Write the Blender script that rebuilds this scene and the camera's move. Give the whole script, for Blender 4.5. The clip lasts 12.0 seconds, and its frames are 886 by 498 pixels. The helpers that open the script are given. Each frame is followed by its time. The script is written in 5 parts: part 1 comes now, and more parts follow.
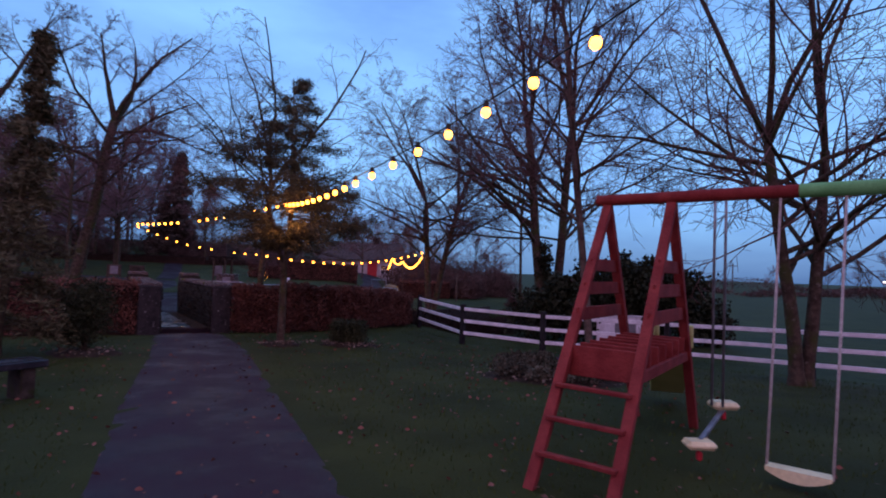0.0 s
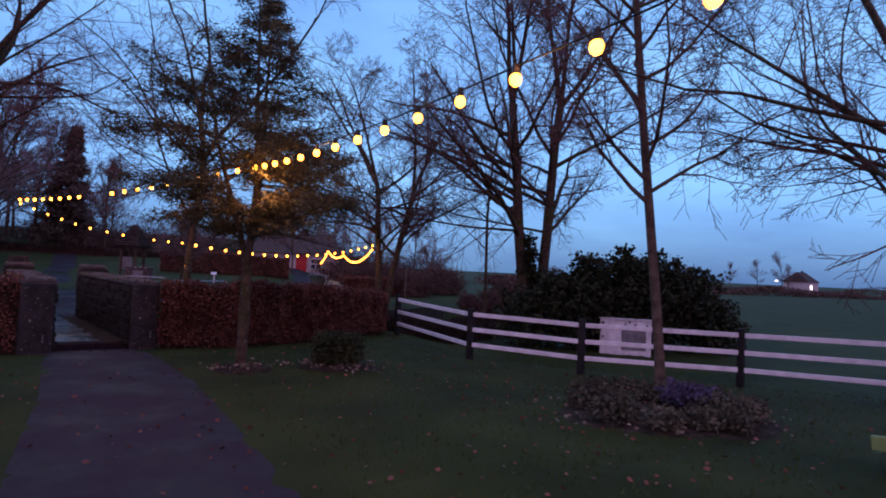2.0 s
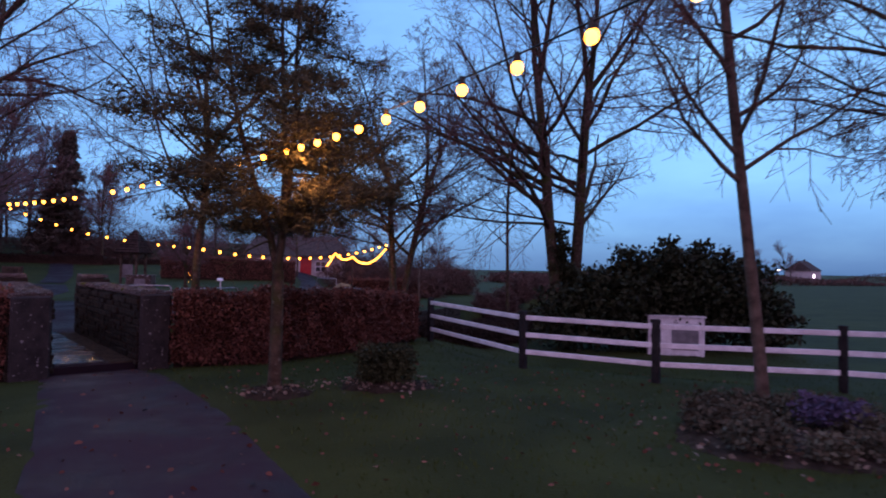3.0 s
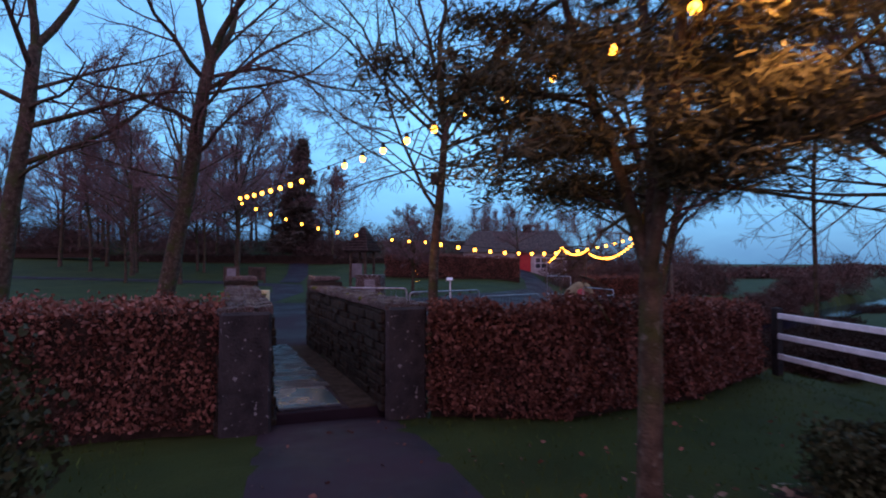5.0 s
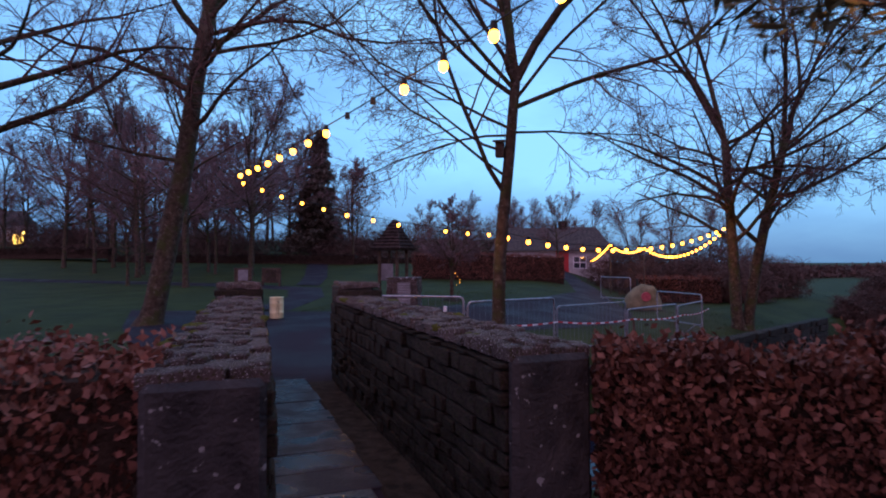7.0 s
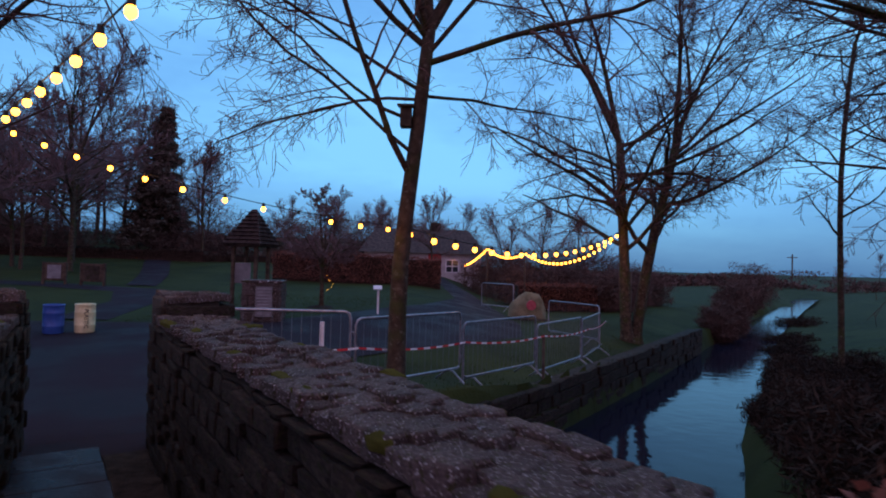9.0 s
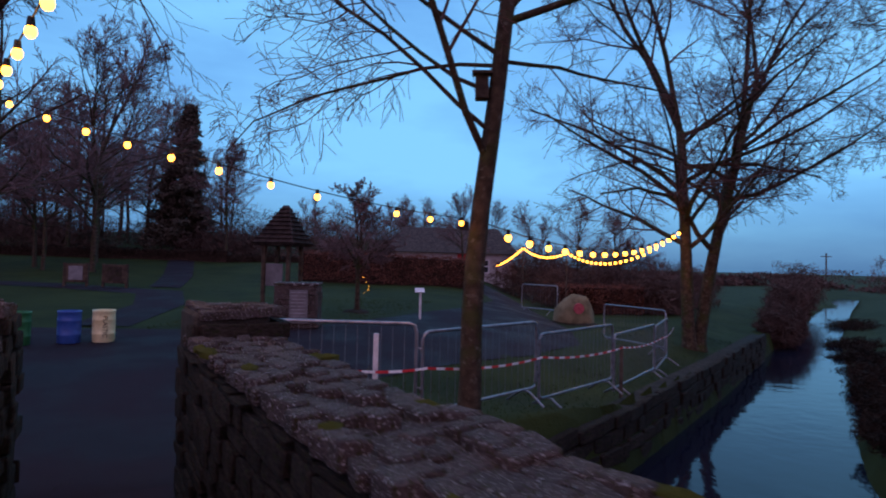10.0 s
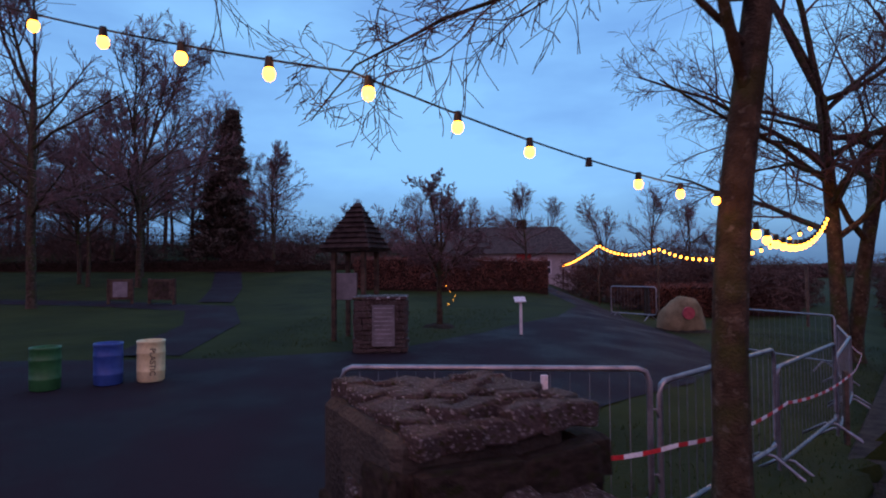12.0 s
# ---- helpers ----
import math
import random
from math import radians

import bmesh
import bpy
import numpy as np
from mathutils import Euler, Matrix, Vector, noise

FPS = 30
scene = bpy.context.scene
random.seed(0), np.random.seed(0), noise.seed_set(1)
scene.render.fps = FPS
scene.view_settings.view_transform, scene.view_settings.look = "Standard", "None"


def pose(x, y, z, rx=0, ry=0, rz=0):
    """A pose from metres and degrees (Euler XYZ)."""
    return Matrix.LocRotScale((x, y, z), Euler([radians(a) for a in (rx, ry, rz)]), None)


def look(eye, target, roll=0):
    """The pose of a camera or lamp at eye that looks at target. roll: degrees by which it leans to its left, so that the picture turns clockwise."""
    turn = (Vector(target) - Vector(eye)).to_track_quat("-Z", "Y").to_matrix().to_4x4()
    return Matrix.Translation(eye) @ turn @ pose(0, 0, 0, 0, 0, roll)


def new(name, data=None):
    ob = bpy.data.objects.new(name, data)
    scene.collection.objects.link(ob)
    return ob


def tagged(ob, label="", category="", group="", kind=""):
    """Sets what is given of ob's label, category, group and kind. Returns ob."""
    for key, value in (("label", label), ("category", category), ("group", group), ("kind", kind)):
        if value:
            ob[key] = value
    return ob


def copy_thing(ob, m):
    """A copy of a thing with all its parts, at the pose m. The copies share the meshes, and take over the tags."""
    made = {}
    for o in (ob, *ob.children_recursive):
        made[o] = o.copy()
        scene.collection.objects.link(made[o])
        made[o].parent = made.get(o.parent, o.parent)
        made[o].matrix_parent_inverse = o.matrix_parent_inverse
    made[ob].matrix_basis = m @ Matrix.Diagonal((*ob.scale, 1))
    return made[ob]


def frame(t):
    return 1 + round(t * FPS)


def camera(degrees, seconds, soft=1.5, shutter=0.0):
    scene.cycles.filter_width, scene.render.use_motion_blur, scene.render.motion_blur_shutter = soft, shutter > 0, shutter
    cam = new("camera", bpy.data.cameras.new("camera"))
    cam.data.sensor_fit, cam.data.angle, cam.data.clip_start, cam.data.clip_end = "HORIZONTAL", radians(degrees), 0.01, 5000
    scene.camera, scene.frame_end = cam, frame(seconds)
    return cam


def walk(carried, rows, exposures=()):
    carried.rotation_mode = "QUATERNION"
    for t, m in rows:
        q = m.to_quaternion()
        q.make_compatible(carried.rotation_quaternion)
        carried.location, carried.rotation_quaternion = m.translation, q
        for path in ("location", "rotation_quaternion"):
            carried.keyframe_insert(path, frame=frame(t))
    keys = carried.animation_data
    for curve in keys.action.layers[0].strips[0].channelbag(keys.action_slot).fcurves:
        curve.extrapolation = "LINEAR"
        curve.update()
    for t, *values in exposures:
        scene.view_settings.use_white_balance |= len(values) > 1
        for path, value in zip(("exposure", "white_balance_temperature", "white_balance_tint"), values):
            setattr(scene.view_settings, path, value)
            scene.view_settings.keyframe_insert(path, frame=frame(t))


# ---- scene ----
cam = camera(74.0, 12.0, soft=1.9, shutter=0.35)
# seconds, x, y, z, pitch, roll, yaw
ROWS = [
    (0.0, 0.000, 0.000, 1.724, 2.10, -2.02, 2.17),
    (0.5, -0.625, 0.936, 1.705, 2.21, -2.96, -1.53),
    (1.0, -1.164, 1.882, 1.689, 2.10, -3.15, -3.25),
    (1.5, -1.584, 2.663, 1.668, 2.18, -2.96, -5.11),
    (2.0, -1.944, 3.478, 1.633, 2.00, -2.58, -6.12),
    (2.5, -2.297, 4.206, 1.620, 1.98, -2.08, -7.10),
    (3.0, -2.696, 4.975, 1.602, 1.92, -0.91, -6.36),
    (3.5, -3.092, 5.823, 1.613, 1.61, -0.84, -0.14),
    (5.5, -4.874, 9.716, 1.597, 1.42, 0.17, 15.11),
    (6.0, -5.327, 10.504, 1.589, 1.47, 0.05, 16.36),
    (6.5, -5.720, 11.220, 1.596, 1.43, 0.10, 16.16),
    (8.5, -6.687, 13.683, 1.623, 1.38, -1.13, 4.04),
    (9.0, -6.918, 14.242, 1.631, 1.63, -1.48, 1.27),
    (9.5, -7.251, 14.859, 1.631, 1.41, -1.40, 1.42),
    (10.0, -7.632, 15.530, 1.635, 1.56, -1.38, 3.09),
    (10.5, -8.045, 16.159, 1.651, 1.58, -1.12, 5.92),
    (11.0, -8.440, 16.778, 1.653, 1.47, -0.38, 8.05),
    (11.5, -8.746, 17.307, 1.662, 1.53, 0.21, 7.99),
    (12.0, -9.054, 17.754, 1.672, 1.76, 0.58, 6.60),
]
walk(cam, [(t, pose(x, y, z, 90 + p, r, w)) for t, x, y, z, p, r, w in ROWS], [(0.0, 0.16, 7350, 54), (3.7, 0.32, 7350, 49), (5.3, 0.52, 7300, 33), (6.7, 0.47, 7600, 43), (8.3, 0.18, 7250, 33), (10.0, 0.07, 7250, 34), (12.0, 0.04, 7700, 46)])

# ---- dusk sky and light ----
world = bpy.data.worlds.new("dusk")
scene.world = world
world.use_nodes = True
wn, wl = world.node_tree.nodes, world.node_tree.links
wn.clear()
w_out = wn.new("ShaderNodeOutputWorld")
w_bg = wn.new("ShaderNodeBackground")
w_sky = wn.new("ShaderNodeTexSky")
w_sky.sky_type = "NISHITA"
w_sky.sun_disc = False
w_sky.sun_elevation = radians(1.0)
w_sky.sun_rotation = radians(200)
w_sky.air_density, w_sky.dust_density, w_sky.ozone_density = 1.0, 0.6, 6.0
w_tc = wn.new("ShaderNodeTexCoord")
w_map = wn.new("ShaderNodeMapping")
w_map.inputs["Scale"].default_value = (1.0, 1.0, 3.2)
w_noise = wn.new("ShaderNodeTexNoise")
w_noise.inputs["Scale"].default_value = 1.6
w_noise.inputs["Detail"].default_value = 6.0
w_noise.inputs["Roughness"].default_value = 0.55
w_ramp = wn.new("ShaderNodeValToRGB")
w_ramp.color_ramp.elements[0].position, w_ramp.color_ramp.elements[0].color = 0.36, (0.066, 0.290, 0.61, 1)
w_ramp.color_ramp.elements[1].position, w_ramp.color_ramp.elements[1].color = 0.66, (0.125, 0.52, 0.86, 1)
w_sep = wn.new("ShaderNodeSeparateXYZ")
w_low = wn.new("ShaderNodeMapRange")
w_low.inputs["From Min"].default_value, w_low.inputs["From Max"].default_value = -0.02, 0.14
w_low.inputs["To Min"].default_value, w_low.inputs["To Max"].default_value = 0.45, 1.0
w_mul = wn.new("ShaderNodeMix")
w_mul.data_type, w_mul.blend_type = "RGBA", "MULTIPLY"
w_mul.inputs[0].default_value = 1.0
w_mix = wn.new("ShaderNodeMix")
w_mix.data_type = "RGBA"
w_mix.inputs[0].default_value = 0.93
wl.new(w_tc.outputs["Generated"], w_map.inputs["Vector"])
wl.new(w_map.outputs["Vector"], w_noise.inputs["Vector"])
wl.new(w_noise.outputs["Fac"], w_ramp.inputs["Fac"])
wl.new(w_tc.outputs["Generated"], w_sep.inputs[0])
wl.new(w_sep.outputs["Z"], w_low.inputs["Value"])
wl.new(w_ramp.outputs["Color"], w_mul.inputs[6])
wl.new(w_low.outputs["Result"], w_mul.inputs[7])
wl.new(w_sky.outputs["Color"], w_mix.inputs[6])
wl.new(w_mul.outputs[2], w_mix.inputs[7])
# the mauve afterglow on the side where the sun went down
w_dusk = wn.new("ShaderNodeMapRange")
w_dusk.interpolation_type = "SMOOTHSTEP"
w_dusk.inputs["From Min"].default_value, w_dusk.inputs["From Max"].default_value = 0.35, -0.8
w_dusk.inputs["To Min"].default_value, w_dusk.inputs["To Max"].default_value = 0.0, 0.9
w_glow = wn.new("ShaderNodeMix")
w_glow.data_type = "RGBA"
w_glow.inputs[7].default_value = (0.46, 0.36, 0.60, 1)
wl.new(w_sep.outputs["Y"], w_dusk.inputs["Value"])
wl.new(w_dusk.outputs["Result"], w_glow.inputs[0])
wl.new(w_mix.outputs[2], w_glow.inputs[6])
wl.new(w_glow.outputs[2], w_bg.inputs["Color"])
w_bg.inputs["Strength"].default_value = 1.3
wl.new(w_bg.outputs[0], w_out.inputs["Surface"])

sun = new("sun", bpy.data.lights.new("sun", "SUN"))
sun.data.energy, sun.data.angle, sun.data.color = 0.05, radians(40), (0.9, 0.8, 1.0)
sun.matrix_world = look((0, 0, 30), (10, 26, 0))


# ---- materials ----
def mat(name, c1, c2, scale=6.0, rough=0.8, metal=0.0, bump=0.3, fine=60.0, vary=0.25, rough2=None, coord="Object", spec=0.12):
    m = bpy.data.materials.new(name)
    m.use_nodes = True
    n, l = m.node_tree.nodes, m.node_tree.links
    b = n["Principled BSDF"]
    tc = n.new("ShaderNodeTexCoord")
    big = n.new("ShaderNodeTexNoise")
    big.inputs["Scale"].default_value, big.inputs["Detail"].default_value = scale, 5.0
    small = n.new("ShaderNodeTexNoise")
    small.inputs["Scale"].default_value, small.inputs["Detail"].default_value = fine, 4.0
    l.new(tc.outputs[coord], big.inputs["Vector"])
    l.new(tc.outputs[coord], small.inputs["Vector"])
    ramp = n.new("ShaderNodeValToRGB")
    ramp.color_ramp.elements[0].position, ramp.color_ramp.elements[0].color = 0.35, (*c1, 1)
    ramp.color_ramp.elements[1].position, ramp.color_ramp.elements[1].color = 0.65, (*c2, 1)
    l.new(big.outputs["Fac"], ramp.inputs["Fac"])
    info = n.new("ShaderNodeObjectInfo")
    isl = n.new("ShaderNodeNewGeometry")
    add = n.new("ShaderNodeMath")
    l.new(info.outputs["Random"], add.inputs[0])
    l.new(isl.outputs["Random Per Island"], add.inputs[1])
    mr = n.new("ShaderNodeMapRange")
    mr.inputs["From Max"].default_value = 2.0
    mr.inputs["To Min"].default_value, mr.inputs["To Max"].default_value = 1 - vary, 1 + vary
    l.new(add.outputs[0], mr.inputs["Value"])
    sp = n.new("ShaderNodeMapRange")
    sp.inputs["To Min"].default_value, sp.inputs["To Max"].default_value = 0.72, 1.28
    l.new(small.outputs["Fac"], sp.inputs["Value"])
    mm = n.new("ShaderNodeMath")
    mm.operation = "MULTIPLY"
    l.new(mr.outputs[0], mm.inputs[0])
    l.new(sp.outputs[0], mm.inputs[1])
    mul = n.new("ShaderNodeMix")
    mul.data_type, mul.blend_type = "RGBA", "MULTIPLY"
    mul.inputs[0].default_value = 1.0
    l.new(ramp.outputs[0], mul.inputs[6])
    l.new(mm.outputs[0], mul.inputs[7])
    l.new(mul.outputs[2], b.inputs["Base Color"])
    b.inputs["Roughness"].default_value, b.inputs["Metallic"].default_value = rough, metal
    b.inputs["Specular IOR Level"].default_value = spec
    if rough2 is not None:
        rr = n.new("ShaderNodeMapRange")
        rr.inputs["From Min"].default_value, rr.inputs["From Max"].default_value = 0.38, 0.62
        rr.inputs["To Min"].default_value, rr.inputs["To Max"].default_value = rough, rough2
        l.new(big.outputs["Fac"], rr.inputs["Value"])
        l.new(rr.outputs[0], b.inputs["Roughness"])
    if bump:
        bp = n.new("ShaderNodeBump")
        bp.inputs["Strength"].default_value, bp.inputs["Distance"].default_value = bump, 0.02
        l.new(small.outputs["Fac"], bp.inputs["Height"])
        l.new(bp.outputs[0], b.inputs["Normal"])
    return m


def glow(name, color, strength):
    m = bpy.data.materials.new(name)
    m.use_nodes = True
    b = m.node_tree.nodes["Principled BSDF"]
    b.inputs["Base Color"].default_value = (*color, 1)
    b.inputs["Emission Color"].default_value = (*color, 1)
    b.inputs["Emission Strength"].default_value = strength
    return m


M_GRASS = mat("lawn", (0.018, 0.026, 0.005), (0.033, 0.043, 0.009), 0.7, 0.85, bump=0.9, fine=38, vary=0.05)
M_BLADE = mat("grass_blade", (0.026, 0.044, 0.008), (0.050, 0.074, 0.014), 0.5, 0.6, bump=0, vary=0.5)
M_ASPH = mat("wet_asphalt", (0.019, 0.009, 0.015), (0.038, 0.019, 0.028), 1.4, 0.5, bump=0.7, fine=130, vary=0.05, rough2=0.85)
M_ASPH.node_tree.nodes["Principled BSDF"].inputs["Specular IOR Level"].default_value = 0.22
M_YARD = mat("wet_tarmac", (0.019, 0.0105, 0.015), (0.033, 0.019, 0.026), 0.9, 0.6, bump=0.7, fine=130, vary=0.05, rough2=0.9, spec=0.12)
M_WET = mat("wet_flagged_tarmac", (0.017, 0.014, 0.018), (0.032, 0.026, 0.032), 2.2, 0.12, bump=0.35, fine=40, vary=0.15, rough2=0.6, spec=0.13)
M_SLAB = mat("wet_concrete", (0.013, 0.011, 0.015), (0.032, 0.027, 0.033), 2.6, 0.05, bump=0.6, fine=24, rough2=0.4, spec=0.3)
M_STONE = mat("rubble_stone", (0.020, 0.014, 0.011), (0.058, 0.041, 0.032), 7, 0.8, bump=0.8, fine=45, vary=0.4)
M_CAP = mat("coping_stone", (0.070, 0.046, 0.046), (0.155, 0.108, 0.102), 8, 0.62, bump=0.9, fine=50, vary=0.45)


def flecks(m, scale, lo, hi, color):
    """Scattered patches of pale lichen or moss over a material."""
    n, l = m.node_tree.nodes, m.node_tree.links
    base = n["Principled BSDF"].inputs["Base Color"]
    src = base.links[0].from_socket
    tc = n.new("ShaderNodeTexCoord")
    v = n.new("ShaderNodeTexNoise")
    v.inputs["Scale"].default_value, v.inputs["Detail"].default_value = scale, 3.0
    r = n.new("ShaderNodeMapRange")
    r.inputs["From Min"].default_value, r.inputs["From Max"].default_value = lo, hi
    mx = n.new("ShaderNodeMix")
    mx.data_type = "RGBA"
    mx.inputs[7].default_value = (*color, 1)
    l.new(tc.outputs["Object"], v.inputs["Vector"])
    l.new(v.outputs["Fac"], r.inputs["Value"])
    l.new(r.outputs["Result"], mx.inputs[0])
    l.new(src, mx.inputs[6])
    l.new(mx.outputs[2], base)


flecks(M_CAP, 6.0, 0.52, 0.66, (0.060, 0.052, 0.016))
flecks(M_CAP, 10.0, 0.615, 0.64, (0.50, 0.46, 0.46))
M_MOSS = mat("moss", (0.06, 0.07, 0.012), (0.15, 0.13, 0.02), 14, 0.95, bump=0.9, fine=120)
M_MORTAR = mat("dark_mortar", (0.035, 0.030, 0.027), (0.07, 0.06, 0.05), 6, 0.95, bump=0.9, fine=70)
M_RENDER = mat("stained_cement", (0.014, 0.011, 0.012), (0.046, 0.038, 0.038), 4.5, 0.6, bump=0.7, fine=35, vary=0.1, rough2=0.85, spec=0.25)
flecks(M_RENDER, 18.0, 0.66, 0.70, (0.20, 0.19, 0.19))
M_BARK = mat("grey_brown_bark", (0.038, 0.026, 0.018), (0.095, 0.066, 0.046), 9, 0.9, bump=0.9, fine=55, vary=0.1)
M_BARK2 = mat("pale_bark", (0.065, 0.045, 0.034), (0.15, 0.11, 0.085), 6, 0.85, bump=0.9, fine=50, vary=0.1)
flecks(M_BARK, 3.0, 0.50, 0.66, (0.050, 0.055, 0.018))
flecks(M_BARK, 14.0, 0.60, 0.74, (0.14, 0.125, 0.10))
flecks(M_STONE, 5.0, 0.54, 0.68, (0.028, 0.030, 0.010))
M_TWIG = mat("twig_bark", (0.10, 0.052, 0.046), (0.17, 0.092, 0.078), 3, 0.85, bump=0, vary=0.15)
M_BEECH = mat("dry_beech_leaf", (0.112, 0.041, 0.030), (0.240, 0.093, 0.066), 3, 0.55, bump=0, vary=0.55)
M_LITTER = mat("pale_leaf_litter", (0.10, 0.07, 0.05), (0.24, 0.18, 0.14), 5, 0.7, bump=0, vary=0.5)
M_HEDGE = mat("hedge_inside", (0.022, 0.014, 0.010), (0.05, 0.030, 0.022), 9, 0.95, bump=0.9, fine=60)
M_YEW = mat("evergreen_leaf", (0.018, 0.022, 0.010), (0.040, 0.046, 0.020), 3, 0.6, bump=0, vary=0.5)
M_CEDAR = mat("cedar_needles", (0.062, 0.057, 0.030), (0.140, 0.124, 0.064), 4, 0.7, bump=0, vary=0.5)
M_SPRUCE = mat("spruce_needles", (0.080, 0.060, 0.047), (0.145, 0.108, 0.083), 3, 0.7, bump=0, vary=0.5)
M_SOIL = mat("mulch", (0.020, 0.014, 0.010), (0.055, 0.038, 0.028), 9, 0.95, bump=1.0, fine=60)
M_HEATH = mat("heather_leaf", (0.05, 0.052, 0.035), (0.12, 0.105, 0.07), 5, 0.8, bump=0, vary=0.5)
M_LAV = mat("violet_heather_bloom", (0.06, 0.048, 0.085), (0.11, 0.085, 0.15), 5, 0.8, bump=0, vary=0.5)
M_WHITE = mat("weathered_white_paint", (0.62, 0.60, 0.62), (0.80, 0.78, 0.80), 5, 0.55, bump=0.3, fine=40, vary=0.06)
M_BLACK = mat("black_stained_wood", (0.012, 0.011, 0.012), (0.030, 0.027, 0.026), 8, 0.8, bump=0.5, fine=60)
M_RED = mat("red_stained_wood", (0.165, 0.020, 0.018), (0.245, 0.038, 0.032), 5, 0.65, bump=0.4, fine=50, vary=0.12)
M_GREEN = mat("green_paint", (0.08, 0.32, 0.11), (0.12, 0.42, 0.16), 4, 0.5, bump=0.1)
M_YPLAS = mat("yellow_green_plastic", (0.26, 0.27, 0.08), (0.35, 0.36, 0.12), 3, 0.4, bump=0.05, spec=0.4)
M_CREAM = mat("cream_plastic", (0.62, 0.54, 0.28), (0.74, 0.66, 0.38), 4, 0.45, bump=0.08, fine=20, spec=0.4)
M_BLUE = mat("blue_plastic", (0.02, 0.07, 0.28), (0.03, 0.10, 0.36), 4, 0.4, bump=0.08, fine=20, spec=0.4)
M_DGREEN = mat("dark_green_plastic", (0.01, 0.10, 0.03), (0.02, 0.14, 0.05), 4, 0.4, bump=0.08, fine=20, spec=0.4)
M_STEEL = mat("galvanised_steel", (0.21, 0.21, 0.23), (0.34, 0.34, 0.37), 9, 0.45, 0.8, bump=0.15, fine=60)
M_BAR = mat("dull_steel_bar", (0.10, 0.10, 0.11), (0.17, 0.17, 0.19), 9, 0.6, 0.6, bump=0)
M_BRAMB = mat("dark_bramble", (0.020, 0.012, 0.009), (0.045, 0.027, 0.019), 3, 0.85, bump=0, vary=0.5)
M_ROPE = mat("rope", (0.42, 0.36, 0.34), (0.55, 0.50, 0.46), 30, 0.9, bump=0.3)
M_CABLE = mat("black_rubber_cable", (0.010, 0.010, 0.011), (0.02, 0.02, 0.02), 9, 0.5, bump=0.1)
M_TAPEW = mat("white_tape", (0.72, 0.72, 0.74), (0.80, 0.80, 0.82), 9, 0.4, bump=0)
M_TAPER = mat("red_tape", (0.55, 0.03, 0.04), (0.65, 0.05, 0.05), 9, 0.4, bump=0)
M_THATCH = mat("dark_shingle", (0.040, 0.030, 0.028), (0.09, 0.065, 0.058), 7, 0.85, bump=0.8, fine=50, vary=0.35)
M_WOOD = mat("dark_timber", (0.045, 0.030, 0.022), (0.10, 0.07, 0.05), 7, 0.75, bump=0.5, fine=60)
M_BOULD = mat("sandstone_boulder", (0.165, 0.135, 0.08), (0.28, 0.23, 0.14), 4, 0.8, bump=0.9, fine=30)
M_PINK = mat("faded_red_plaque", (0.42, 0.07, 0.10), (0.52, 0.12, 0.14), 9, 0.5, bump=0.1)
M_WALLW = mat("whitewashed_render", (0.42, 0.38, 0.38), (0.55, 0.50, 0.50), 3, 0.85, bump=0.5, fine=30)
M_REDP = mat("red_gloss_paint", (0.45, 0.02, 0.03), (0.55, 0.04, 0.04), 4, 0.35, bump=0.05, spec=0.4)
M_GLASSD = mat("dark_window_glass", (0.02, 0.025, 0.03), (0.03, 0.035, 0.045), 2, 0.05, bump=0, spec=0.5)
M_BOARD = mat("pale_sign_face", (0.14, 0.135, 0.14), (0.22, 0.21, 0.22), 5, 0.5, bump=0.1)
M_TEXT = mat("dark_lettering", (0.03, 0.03, 0.035), (0.05, 0.05, 0.05), 9, 0.6, bump=0)
M_BRASS = mat("bulb_holder", (0.02, 0.018, 0.015), (0.04, 0.035, 0.03), 9, 0.45, bump=0.1)
# Paler, purpler twig colour; the haze over the wood is painted into it.
M_WTWIG = mat("hazed_twig", (0.135, 0.082, 0.082), (0.225, 0.138, 0.134), 2, 0.9, bump=0, vary=0.25)
M_FIELD = mat("hedgerow", (0.075, 0.044, 0.038), (0.135, 0.080, 0.066), 0.3, 0.95, bump=0.6, fine=4)
M_BULB = glow("warm_bulb", (1.0, 0.40, 0.036), 11.0)
M_LAMP = glow("far_lamp", (0.95, 0.95, 1.0), 6.0)
M_DEER = glow("warm_rope_light", (1.0, 0.72, 0.15), 14.0)

M_WATER = bpy.data.materials.new("river_water")
M_WATER.use_nodes = True
_n, _l = M_WATER.node_tree.nodes, M_WATER.node_tree.links
_b = _n["Principled BSDF"]
_b.inputs["Base Color"].default_value = (0.011, 0.012, 0.022, 1)
_b.inputs["Roughness"].default_value = 0.06
_b.inputs["Specular IOR Level"].default_value = 0.16
_b.inputs["IOR"].default_value = 1.33
_w = _n.new("ShaderNodeTexNoise")
_w.inputs["Scale"].default_value, _w.inputs["Detail"].default_value = 2.2, 3.0
_bp = _n.new("ShaderNodeBump")
_bp.inputs["Strength"].default_value, _bp.inputs["Distance"].default_value = 0.16, 0.05
_tc = _n.new("ShaderNodeTexCoord")
_l.new(_tc.outputs["Object"], _w.inputs["Vector"])
_l.new(_w.outputs["Fac"], _bp.inputs["Height"])
_l.new(_bp.outputs[0], _b.inputs["Normal"])


